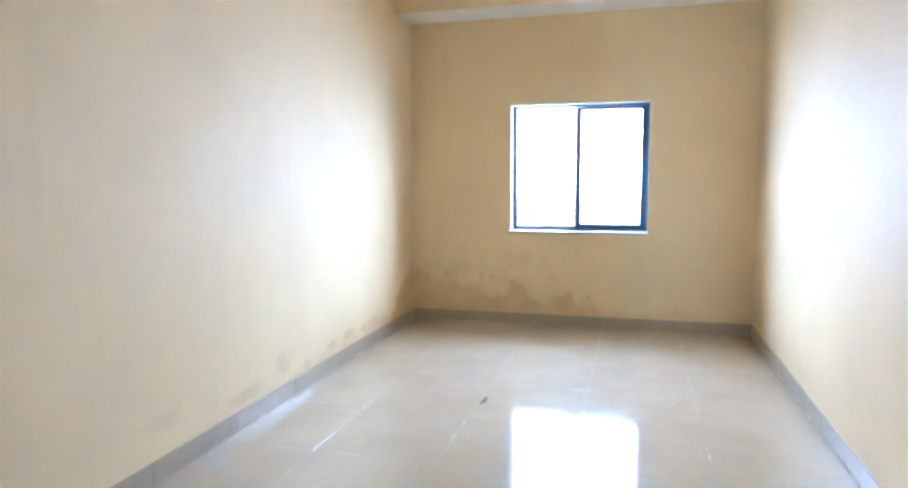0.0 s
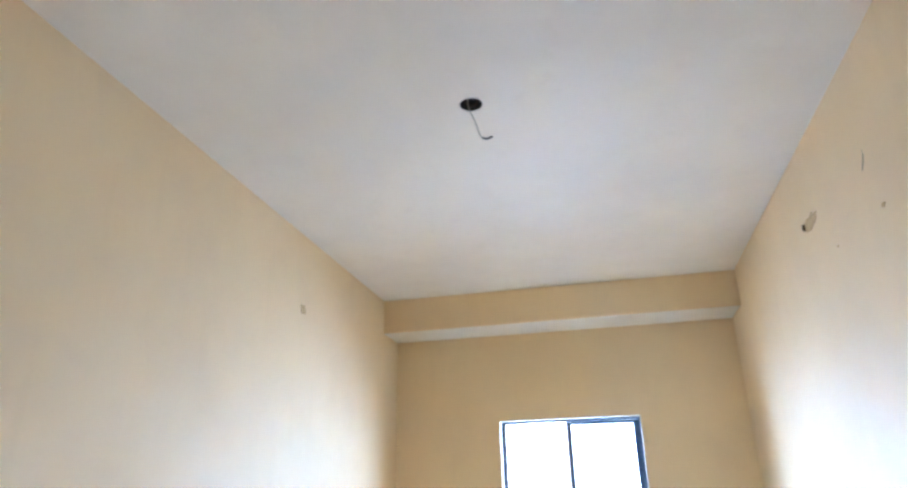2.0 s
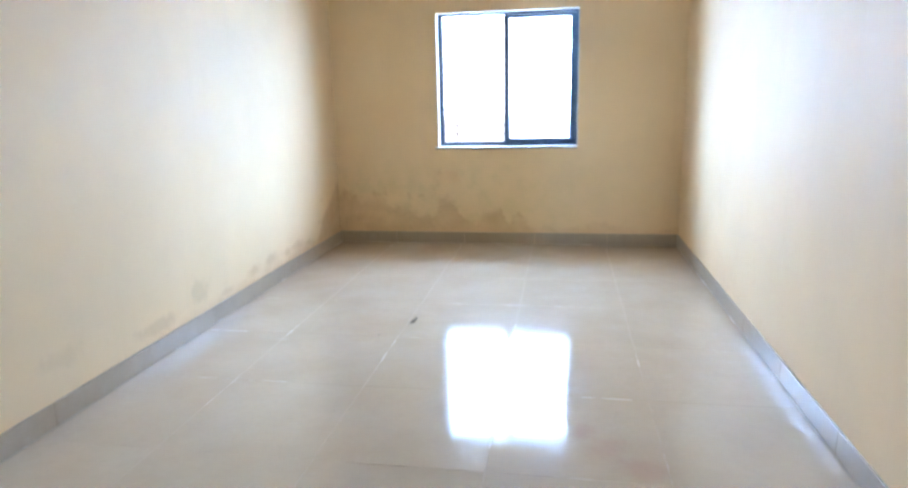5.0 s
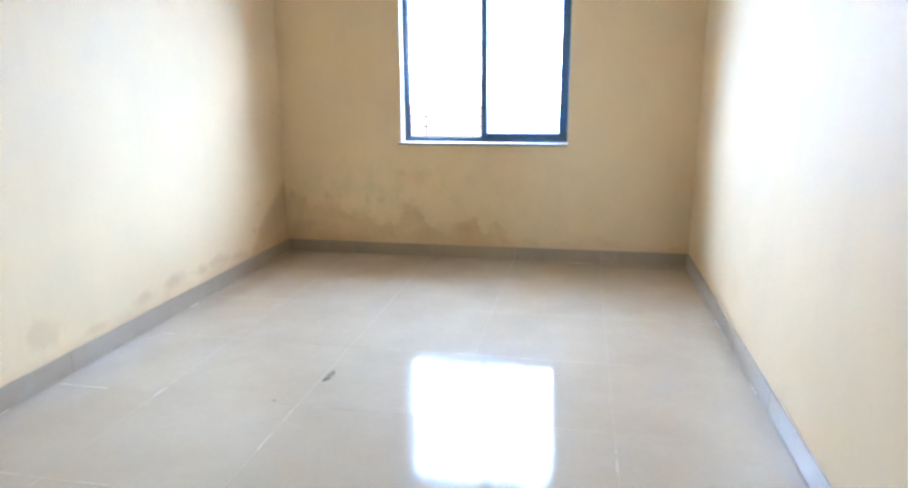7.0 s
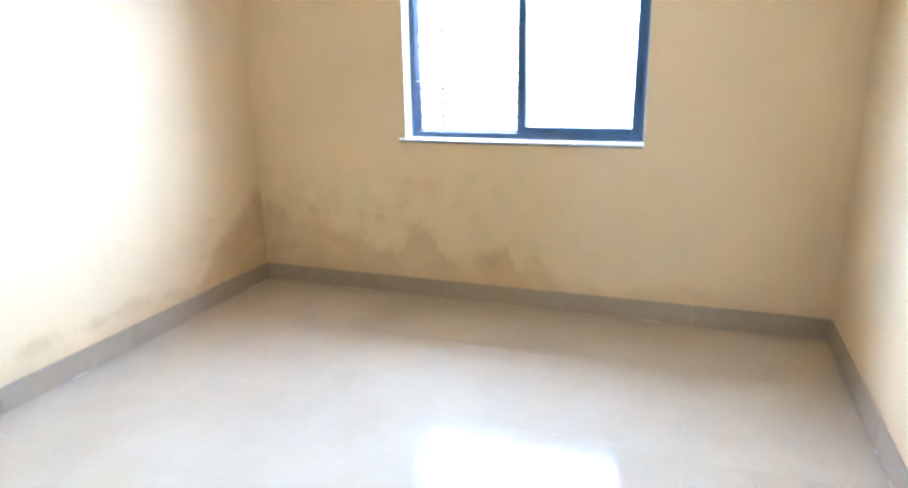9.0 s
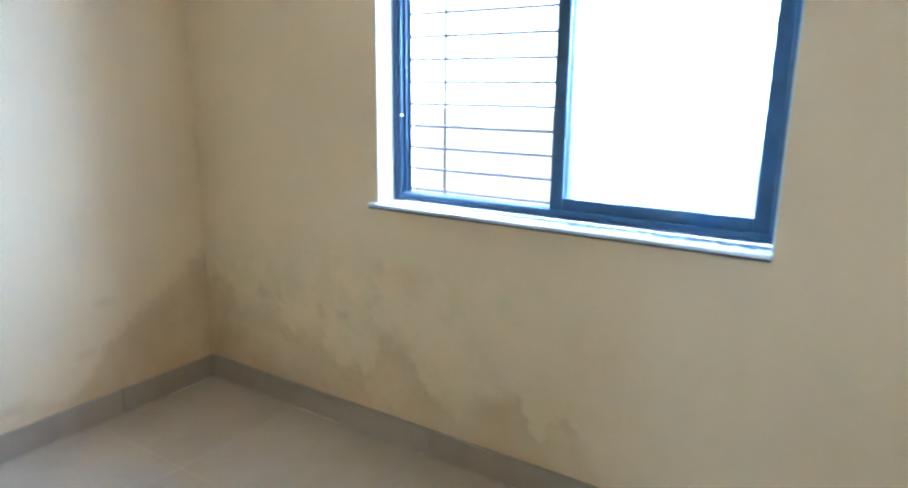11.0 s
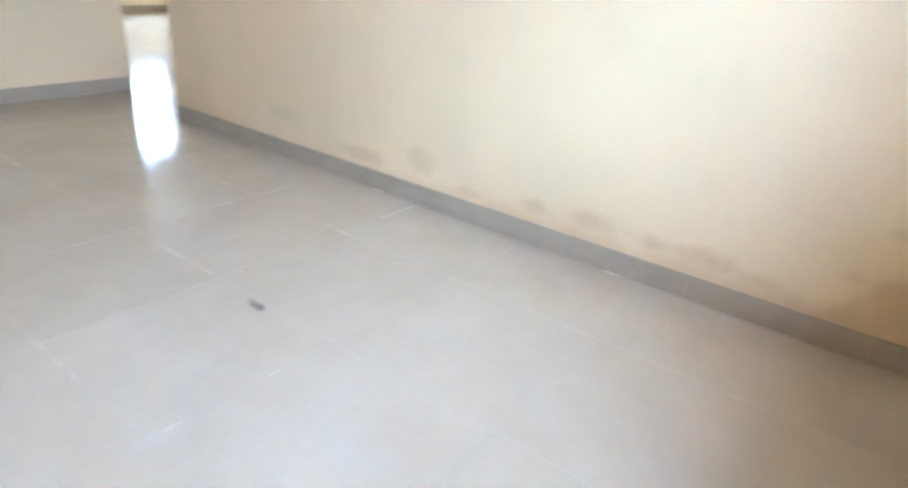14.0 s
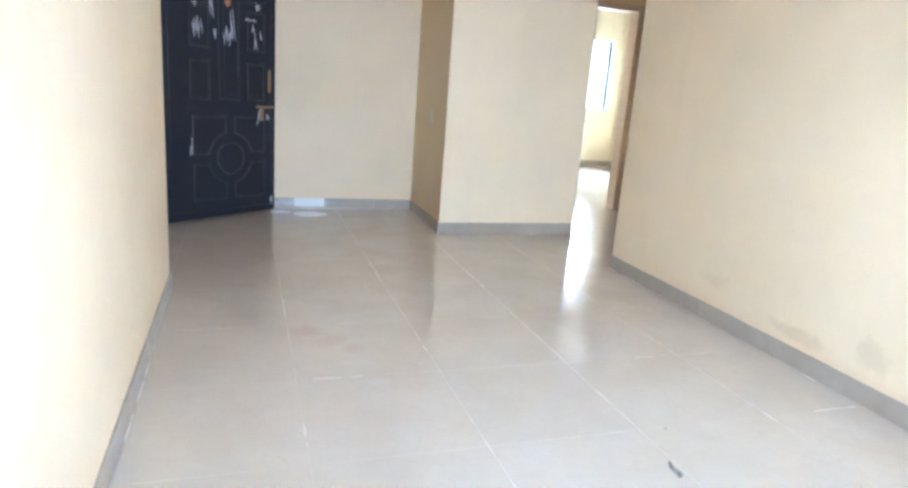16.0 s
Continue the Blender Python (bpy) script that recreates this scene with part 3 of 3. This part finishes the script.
for side in (1, -1):
    part("border_moulding", bead(frame_points(0.06, 0.985, 0.06, 1.98), side, 0.009), M_DOOR, leaf, smooth=True)
    for x0, x1 in ((0.235, 0.395), (0.755, 0.915)):
        part("upper_panel", bead(frame_points(x0, x1, 1.33, 1.62), side), M_MOULDING_LIT, leaf, "black panel moulding lightened for the light it catches", True)
        part("upper_panel", bead(frame_points(x0, x1, 1.69, 1.92), side), M_MOULDING_LIT, leaf, "black panel moulding lightened for the light it catches", True)
        part("upper_panel", bead(frame_points(x0, x1, 0.94, 1.22), side), M_MOULDING_LIT, leaf, "black panel moulding lightened for the light it catches", True)
    part("upper_panel", bead(frame_points(0.485, 0.665, 0.94, 1.92), side), M_MOULDING_LIT, leaf, "black panel moulding lightened for the light it catches", True)
    part("raised_field", solid(0.525, 0.625, *sorted((side * LEAF_T / 2, side * (LEAF_T / 2 + 0.006))), 0.98, 1.88, 0.004, 2), M_DOOR, leaf)
    for sx in (1, -1):
        for sz in (1, -1):
            part("corner_panel", bead(quadrant(sx, sz), side), M_MOULDING_LIT, leaf, "black hollowed panel moulding lightened for the light it catches", True)
    ring_pts = [(MED[0] + 0.125 * math.cos(a), MED[1] + 0.125 * math.sin(a)) for a in (2 * math.pi * k / 40 for k in range(40))]
    part("medallion_ring", bead(ring_pts, side, 0.009), M_MOULDING_LIT, leaf, "black medallion ring lightened for the light it catches", True)
    part("handle_plate", solid(0.955, 0.99, *sorted((side * LEAF_T / 2, side * (LEAF_T / 2 + 0.006))), 1.00, 1.185, 0.003, 2), M_BRASS, door, "worn brass handle plate")
    y1 = side * (LEAF_T / 2 + 0.05)
    part("handle", tube(bmesh.new(), [(0.985, side * LEAF_T / 2, 0.885), (0.985, y1, 0.885), (0.93, y1, 0.885), (0.80, y1, 0.888)], 0.008), M_BRASS, door, "worn brass lever handle", True)
    part("lock_tongue", solid(0.865, 0.90, *sorted((side * LEAF_T / 2, side * (LEAF_T / 2 + 0.018))), 0.77, 0.87, 0.006, 2), M_BRASS, door, "dull brass lock tongue")
random.seed(7)


def glint_sliver(x, z, w, h, side):
    """A few ragged upright slivers set together to draw one glint."""
    bm = bmesh.new()
    count = max(2, int(w / 0.011))
    for k in range(count):
        cx = x + (k + 0.5) / count * w - w / 2 + random.uniform(-0.004, 0.004)
        cz = z + random.uniform(-0.25, 0.25) * h
        hh, ww, lean = h * random.uniform(0.25, 0.55), random.uniform(0.0025, 0.006), random.uniform(-0.012, 0.012)
        left, right = [], []
        for i in range(6):
            f = i / 5
            y = side * (LEAF_T / 2 + 0.011 + 0.004 * math.sin(3 * f + k))
            q = ww * (0.25 + math.sin(math.pi * f)) * random.uniform(0.6, 1.2)
            mid = cx + lean * (f - 0.5) * 2
            left.append((mid - q, y, cz + hh * (f - 0.5) * 2))
            right.append((mid + q, y + side * 0.002, cz + hh * (f - 0.5) * 2))
        rows = [[bm.verts.new((px, py - side * d, pz)) for px, py, pz in edge] for d, edge in ((0, left), (0, right), (0.0015, right), (0.0015, left))]
        for i in range(5):
            for a, b in zip(rows, rows[1:] + rows[:1]):
                bm.faces.new((a[i], a[i + 1], b[i + 1], b[i]))
    return bm


# Pale slivers set on both faces as highlights of the carved relief.
for x, z, w, h in ((0.29, 1.47, 0.08, 0.14), (0.27, 1.62, 0.02, 0.06), (0.41, 1.62, 0.03, 0.16), (0.44, 1.42, 0.025, 0.10), (0.60, 1.50, 0.035, 0.26),
                   (0.56, 1.42, 0.085, 0.13), (0.80, 1.50, 0.03, 0.08), (0.82, 1.37, 0.025, 0.12), (0.87, 1.44, 0.02, 0.07), (0.84, 1.66, 0.05, 0.07), (0.77, 1.56, 0.10, 0.02),
                   (0.22, 0.57, 0.03, 0.13), (0.845, 0.79, 0.02, 0.09), (0.94, 0.79, 0.02, 0.08), (0.985, 0.10, 0.025, 0.08)):
    for side in (1, -1):
        part("glint_sliver", glint_sliver(x, z, w, h, side), M_GLINT, leaf, "pale slivers drawing a glint on the door relief")
for side in (1, -1):
    bm = bmesh.new()
    bmesh.ops.create_uvsphere(bm, u_segments=12, v_segments=8, radius=0.03)
    bmesh.ops.transform(bm, verts=bm.verts, matrix=Matrix.Translation((0.56, side * (LEAF_T / 2 + 0.012), 1.67)) @ Matrix.Diagonal((0.9, 0.3, 1.2, 1)))
    part("rosette", bm, M_ORANGE, leaf, "dull orange rosette", True)
frame1 = tagged(new("door_frame_1"), "dark painted entrance door frame", "door frame", kind="structure")
part("jamb", solid(3.105, 3.235, -5.719, -5.665, 0, 2.077, 0.003), M_DOOR, frame1)
part("jamb", solid(3.105, 3.235, -4.715, -4.661, 0, 2.077, 0.003), M_DOOR, frame1)
part("head", solid(3.105, 3.235, -5.664, -4.716, 2.03, 2.077, 0.003), M_DOOR, frame1)

# ---- bedroom doorway frame ----
frame2 = tagged(new("door_frame_2"), "brown wooden bedroom door frame without a leaf", "door frame", kind="structure")
for a, b in ((-1.368, -1.300), (-0.400, -0.332)):
    part("jamb", solid(a, b, -6.70, -6.545, 0.001, 2.098, 0.004, 2), M_WOOD, frame2)
part("head", solid(-1.2995, -0.4005, -6.70, -6.545, 2.036, 2.098, 0.004, 2), M_WOOD, frame2)
part("foot_block", solid(-1.385, -1.35, -6.545, -6.51, 0.001, 0.03, 0.004, 2), M_BLACK, frame2, "dark block at the foot of the frame")
structure("corner_trim", solid(X_PIER0 - 0.012, X_PIER0 - 0.0005, Y_PIER - 0.03, Y_PIER + 0.002, 0.001, H - 0.001, 0.002), M_WOOD, "thin brown edge strip on the passage corner", "trim")

# ---- small things on walls and ceiling ----
jb = tagged(new("ceiling_junction_box"), "open black ceiling junction box with a loose wire", "junction box")
jb.location = (HOLE[0], HOLE[1], H)
bm = bmesh.new()
n, r = 28, HOLE[2] - 0.0015
rings = []
for rad, z in ((r, 0.0), (r, 0.05), (0.0, 0.05)):
    rings.append([bm.verts.new((rad * math.cos(2 * math.pi * k / n), rad * math.sin(2 * math.pi * k / n), z)) for k in range(n)] if rad else [bm.verts.new((0, 0, z))])
for k in range(n):
    bm.faces.new((rings[0][k], rings[0][(k + 1) % n], rings[1][(k + 1) % n], rings[1][k]))
    bm.faces.new((rings[1][k], rings[1][(k + 1) % n], rings[2][0]))
part("cup", bm, M_BLACK, jb, smooth=False)
pts = [(0.028 * math.cos(a), 0.006, 0.020 + 0.026 * math.sin(a)) for a in (math.pi * (1.0 + k / 12) for k in range(13))]
part("fan_hook", tube(bmesh.new(), [(-0.028, 0.006, 0.049)] + pts + [(0.028, 0.006, 0.049)], 0.005), M_STEEL, jb, "grey steel fan hook", True)
pts = [(-0.012, -0.015, 0.04), (-0.012, -0.018, 0.0), (-0.004, -0.02, -0.045), (0.016, -0.02, -0.095), (0.028, -0.02, -0.139), (0.036, -0.018, -0.172), (0.047, -0.016, -0.186)]
part("wire", tube(bmesh.new(), pts, 0.0028, 6), M_WIRE, jb, "thin pale hanging wire", True)
part("wire_tip", tube(bmesh.new(), [(0.047, -0.016, -0.186), (0.066, -0.014, -0.193), (0.090, -0.012, -0.184)], 0.0045, 6), M_BLACK, jb, "dark taped wire end", True)


def ragged(cx, cz, rx, rz, thick, n=16, seed=1, wob=0.35):
    """A ragged flat daub in the local x, z plane, thick along y."""
    rnd = random.Random(seed)
    bm = bmesh.new()
    vs = []
    for k in range(n):
        a = 2 * math.pi * k / n
        q = 1 + rnd.uniform(-wob, wob)
        vs.append(bm.verts.new((cx + rx * q * math.cos(a), 0, cz + rz * q * math.sin(a))))
    f = bm.faces.new(vs)
    e = bmesh.ops.extrude_face_region(bm, geom=[f])
    bmesh.ops.translate(bm, verts=[v for v in e["geom"] if isinstance(v, bmesh.types.BMVert)], vec=(0, thick, 0))
    return bm


# local x runs along the wall, +y out of it
ON_RIGHT = Matrix.Rotation(radians(90), 4, "Z")
ON_LEFT = Matrix.Rotation(radians(-90), 4, "Z")
pipe = tagged(new("conduit_stub"), "broken conduit hole with raw plaster round it, high on the wall", "conduit")
pipe.matrix_world = Matrix.Translation((W - 0.0005, -2.22, 2.56)) @ ON_RIGHT
bm = ragged(-0.095, -0.008, 0.095, 0.034, 0.004, 22, 3, 0.25)
part("plaster_patch", bm, M_PLASTER, pipe)
bm = bmesh.new()
tube(bm, [(0, 0, 0), (0, 0.010, 0)], 0.017, 14)
part("pipe_mouth", bm, M_PIPE, pipe, "dark open pipe mouth", True)

crack = tagged(new("wall_crack"), "short curved hairline crack in the cream paint", "crack")
crack.matrix_world = Matrix.Translation((W - 0.0005, -3.03, 2.49)) @ ON_RIGHT
part("crack_line", tube(bmesh.new(), [(-0.030, 0, 0.062), (-0.036, 0.001, 0.040), (-0.026, 0.001, 0.018), (0.006, 0, -0.008)], 0.0019, 6), M_SCRAP, crack)


def wall_spot(name, label, x, y, z, rx, rz, turn, seed, mat):
    ob = part(name, ragged(0, 0, rx, rz, 0.003, 10, seed), mat)
    ob.matrix_world = Matrix.Translation((x, y, z)) @ turn
    return tagged(ob, label, "wall mark")


wall_spot("wall_chip", "small grey chip in the cream paint", W - 0.0005, -3.117, 2.291, 0.015, 0.007, ON_RIGHT, 5, M_PLASTER)
wall_spot("wall_chip", "tiny chip in the cream paint", W - 0.0005, -2.593, 2.321, 0.008, 0.006, ON_RIGHT, 6, M_PLASTER)
wall_spot("plugged_hole", "plugged brown hole high on the cream wall", 0.0005, -1.947, 2.451, 0.034, 0.032, ON_LEFT, 8, M_PLASTER)

switch = tagged(new("bell_switch"), "small white bell switch on the cream wall", "switch")
switch.location = (X_PIER1 + 0.0005, -5.85, 0.92)
part("plate", solid(0, 0.009, -0.035, 0.035, -0.055, 0.055, 0.003, 2), M_WHITE, switch)
part("rocker", solid(0.009, 0.013, -0.012, 0.012, -0.02, 0.02, 0.002), M_WHITE, switch)

# scrap on the floor
scrap = bmesh.new()
spine = [scrap.verts.new((0.0 + 0.006 * math.sin(k), -0.045 + 0.015 * k, 0.010 + 0.004 * math.sin(k * 1.3))) for k in range(7)]
wide = (0.002, 0.005, 0.009, 0.012, 0.015, 0.013, 0.004)
le = [scrap.verts.new((v.co.x - w, v.co.y, 0.0012)) for v, w in zip(spine, wide)]
ri = [scrap.verts.new((v.co.x + w, v.co.y + 0.004, 0.0012)) for v, w in zip(spine, wide)]
for k in range(6):
    scrap.faces.new((le[k], le[k + 1], spine[k + 1], spine[k]))
    scrap.faces.new((spine[k], spine[k + 1], ri[k + 1], ri[k]))
scrap_ob = part("dry_leaf", scrap, M_SCRAP)
mod = scrap_ob.modifiers.new("thickness", "SOLIDIFY")
mod.thickness = 0.0012
scrap_ob.matrix_world = Matrix.Translation((1.133, -2.069, 0.0)) @ Matrix.Rotation(radians(-14), 4, "Z")
tagged(scrap_ob, "small curled dark dry leaf on the tiles", "leaf")
crumb = part("crumb", ragged(0, 0, 0.006, 0.004, 0.003, 9, 12), M_SCRAP)
crumb.matrix_world = Matrix.Translation((0.998, -2.31, 0.0045)) @ Matrix.Rotation(radians(-90), 4, "X")
tagged(crumb, "dark crumb of dirt on the tiles", "crumb")

# ---- skirting, piece by piece ----
JOINT_X, JOINT_Y = 0.0024, 0.0013
SK_H, SK_T = 0.097, 0.010
strips = {}


def skirting(name, start, end, out, label, offset=0.0):
    """Tiles set along a wall from start to end; out is the way into the room."""
    top = tagged(new(name), label, "skirting", kind="structure")
    a, b, o = Vector((*start, 0)), Vector((*end, 0)), Vector((*out, 0))
    way = (b - a).normalized()
    length = (b - a).length
    m = Matrix((way, o, Vector((0, 0, 1)))).transposed().to_4x4()
    bead = part("grout_bead", solid(0, length, SK_T, SK_T + 0.006, 0.0004, 0.0028), M_BEAD, top, "broken pale grout line")
    bead.matrix_world = Matrix.Translation(a) @ m
    s = -offset
    while s < length:
        s0, s1 = max(s, 0), min(s + PITCH - 0.002, length)
        if s1 - s0 > 0.02:
            key = round(s1 - s0, 3)
            if key not in strips:
                strips[key] = mesh_of("skirting_tile", solid(0, key, 0.0005, SK_T, 0.0005, SK_H, 0.0015), M_SKIRT)
            ob = new("skirting_tile", strips[key])
            ob.parent = top
            ob.matrix_world = Matrix.Translation(a + way * s0) @ m
        s += PITCH
    return top


GREY = "grey stone-look tile skirting"
skirting("skirting_window", (SK_T, 0), (W - SK_T, 0), (0, -1), GREY + " under the window wall", 0.1)
skirting("skirting_left", (0, -0.001), (0, Y_LEFT_END), (1, 0), GREY + " along the stained wall", 0.2)
skirting("skirting_right", (W, -0.001), (W, Y_RIGHT_END), (-1, 0), GREY + " along the plain wall", 0.35)
skirting("skirting_pier_front", (X_PIER0, Y_PIER), (X_PIER1 + SK_T, Y_PIER), (0, 1), GREY + " on the wall block", 0.3)
skirting("skirting_pier_side", (X_PIER1, Y_PIER - 0.001), (X_PIER1, Y_BACK + SK_T), (1, 0), GREY + " on the wall block side", 0.1)
skirting("skirting_back", (X_PIER1 + 0.001, Y_BACK), (X_HALL, Y_BACK), (0, 1), GREY + " along the back wall", 0.25)
skirting("skirting_hall", (X_HALL, -5.74), (X_HALL, Y_BACK + SK_T), (-1, 0), GREY + " beside the entrance", 0.0)
skirting("skirting_left_end", (-0.11, Y_LEFT_END), (SK_T, Y_LEFT_END), (0, -1), GREY + " round the wall end", 0.0)
skirting("skirting_bedroom", (X_BED0, Y_FAR), (X_BED1, Y_FAR), (0, 1), GREY + " in the bedroom", 0.0)
skirting("skirting_bedroom_side", (X_BED0, Y_FAR + SK_T), (X_BED0, -6.70), (1, 0), GREY + " in the bedroom", 0.0)
patch = part("cement_patch", solid(1.812, 2.078, Y_BACK + SK_T + 0.0005, Y_BACK + SK_T + 0.004, 0.022, 0.099, 0.001), M_CEMENT)
tagged(patch, "white cement patch smeared on the back skirting", "cement patch")

# ---- floor tiles ----
slab = bmesh.new()
for x0, x1, y0, y1 in ((-0.12, 3.25, -6.69, 0.2), (-1.62, -0.1205, -6.69, -4.28), (-3.57, 0.0, -10.5, -6.6905)):
    box(slab, x0, x1, y0, y1, -0.12, -0.0008)
floor = structure("floor", slab, M_GROUT, "glossy grey-beige vitrified tile floor with pale joints", "floor")
tiles = {}
for i in range(-7, 5):
    for j in range(-14, 5):
        x0, x1 = JX + PITCH * i + JOINT_X / 2, JX + PITCH * (i + 1) - JOINT_X / 2
        y0, y1 = JY + PITCH * j + JOINT_Y / 2, JY + PITCH * (j + 1) - JOINT_Y / 2
        x0, x1, y0, y1 = max(x0, -3.55), min(x1, 3.23), max(y0, -10.48), min(y1, 0.18)
        if y1 > -4.28 or x0 > -0.12:
            x0 = max(x0, -0.1) if y0 > -4.4 else x0
        if x1 - x0 < 0.02 or y1 - y0 < 0.02:
            continue
        if x1 < X_BED0 or y1 < Y_FAR or y0 > 0:
            continue
        if y0 > Y_BED:
            x0 = max(x0, -1.6)
        if y1 < -6.69:
            x1 = min(x1, -0.02)
        if x1 - x0 < 0.02 or x1 < -0.12 and y0 > -4.28 or x1 < -1.62 and y0 > Y_BED or x0 > 0 and y1 < -6.53:
            continue
        key = (round(x1 - x0, 4), round(y1 - y0, 4))
        if key not in tiles:
            tiles[key] = mesh_of("floor_tile", solid(0, key[0], 0, key[1], -0.008, 0.0, 0.0006), M_TILE)
        ob = new("floor_tile", tiles[key])
        ob.parent = floor
        ob.location = (x0, y0, 0)

# white cement left on the joints in broken smears: along y at x, or along x at y
rnd = random.Random(21)


def floor_smear(name, along, line, a, b, wide):
    """A thin ragged deposit on a joint, broken where its width runs out."""
    bm = bmesh.new()
    n = max(6, int((b - a) / 0.012))
    seed = rnd.uniform(0, 50)
    last = None
    for k in range(n + 1):
        f = k / n
        s = a + (b - a) * f
        q = wide * (0.35 + 0.9 * noise.noise((s * 14, seed, 0)) + 0.35 * noise.noise((s * 60, seed, 3))) * min(1, 6 * f + 0.1, 6 * (1 - f) + 0.1)
        if q < 0.0012:
            last = None
            continue
        off = 0.5 * wide * noise.noise((s * 9, seed, 7))
        row = []
        for d, h in ((-q, 0.0002), (-0.5 * q, 0.0009), (0.5 * q, 0.0009), (q, 0.0002)):
            p = line + off + d
            row.append(bm.verts.new((p, s, h) if along == "y" else (s, p, h)))
        if last:
            for u in range(3):
                bm.faces.new((last[u], last[u + 1], row[u + 1], row[u]))
        last = row
    return part(name, bm, M_SMEAR, floor, "broken smear of white cement on a joint")


def joint_x(i):
    return JX + PITCH * i


def joint_y(j):
    return JY + PITCH * j


for i, a, b, wide in ((2, -4.75, -4.15, 0.006), (2, -3.48, -2.85, 0.008), (2, -2.40, -1.98, 0.006), (3, -2.64, -2.36, 0.007), (3, -4.30, -3.1, 0.004),
                      (1, -2.88, -2.26, 0.006), (1, -4.6, -3.9, 0.004), (0, -2.48, -2.18, 0.006), (0, -3.3, -2.9, 0.004)):
    floor_smear("floor_smear", "y", joint_x(i), a, b, wide)
for j, a, b, wide in ((0, 0.02, 0.29, 0.009), (0, 1.15, 1.4, 0.004), (1, 1.52, 1.68, 0.008), (1, 1.17, 1.38, 0.006), (1, 1.90, 2.04, 0.006), (1, 0.08, 0.38, 0.006),
                      (-1, 0.22, 0.82, 0.005), (-1, 2.03, 2.27, 0.007), (-2, 2.55, 2.85, 0.006), (-2, 1.9, 2.2, 0.005)):
    floor_smear("floor_smear", "x", joint_y(j), a, b, wide)

# White smears laid on the tiles to strengthen the skirting patch's reflection.
for x0, x1, y0, y1 in ((1.83, 2.10, -6.27, -6.06), (2.13, 2.31, -6.30, -6.20)):
    bm = ragged(0, 0, (x1 - x0) / 2, (y1 - y0) / 2, 0.0012, 26, int(x0 * 100), 0.14)
    smear = part("floor_smear", bm, M_REFLECTION_WHITE, floor, "thin white smear adding to the reflection of the skirting patch")
    smear.matrix_world = Matrix.Translation(((x0 + x1) / 2, (y0 + y1) / 2, 0.0013)) @ Matrix.Rotation(radians(-90), 4, "X")
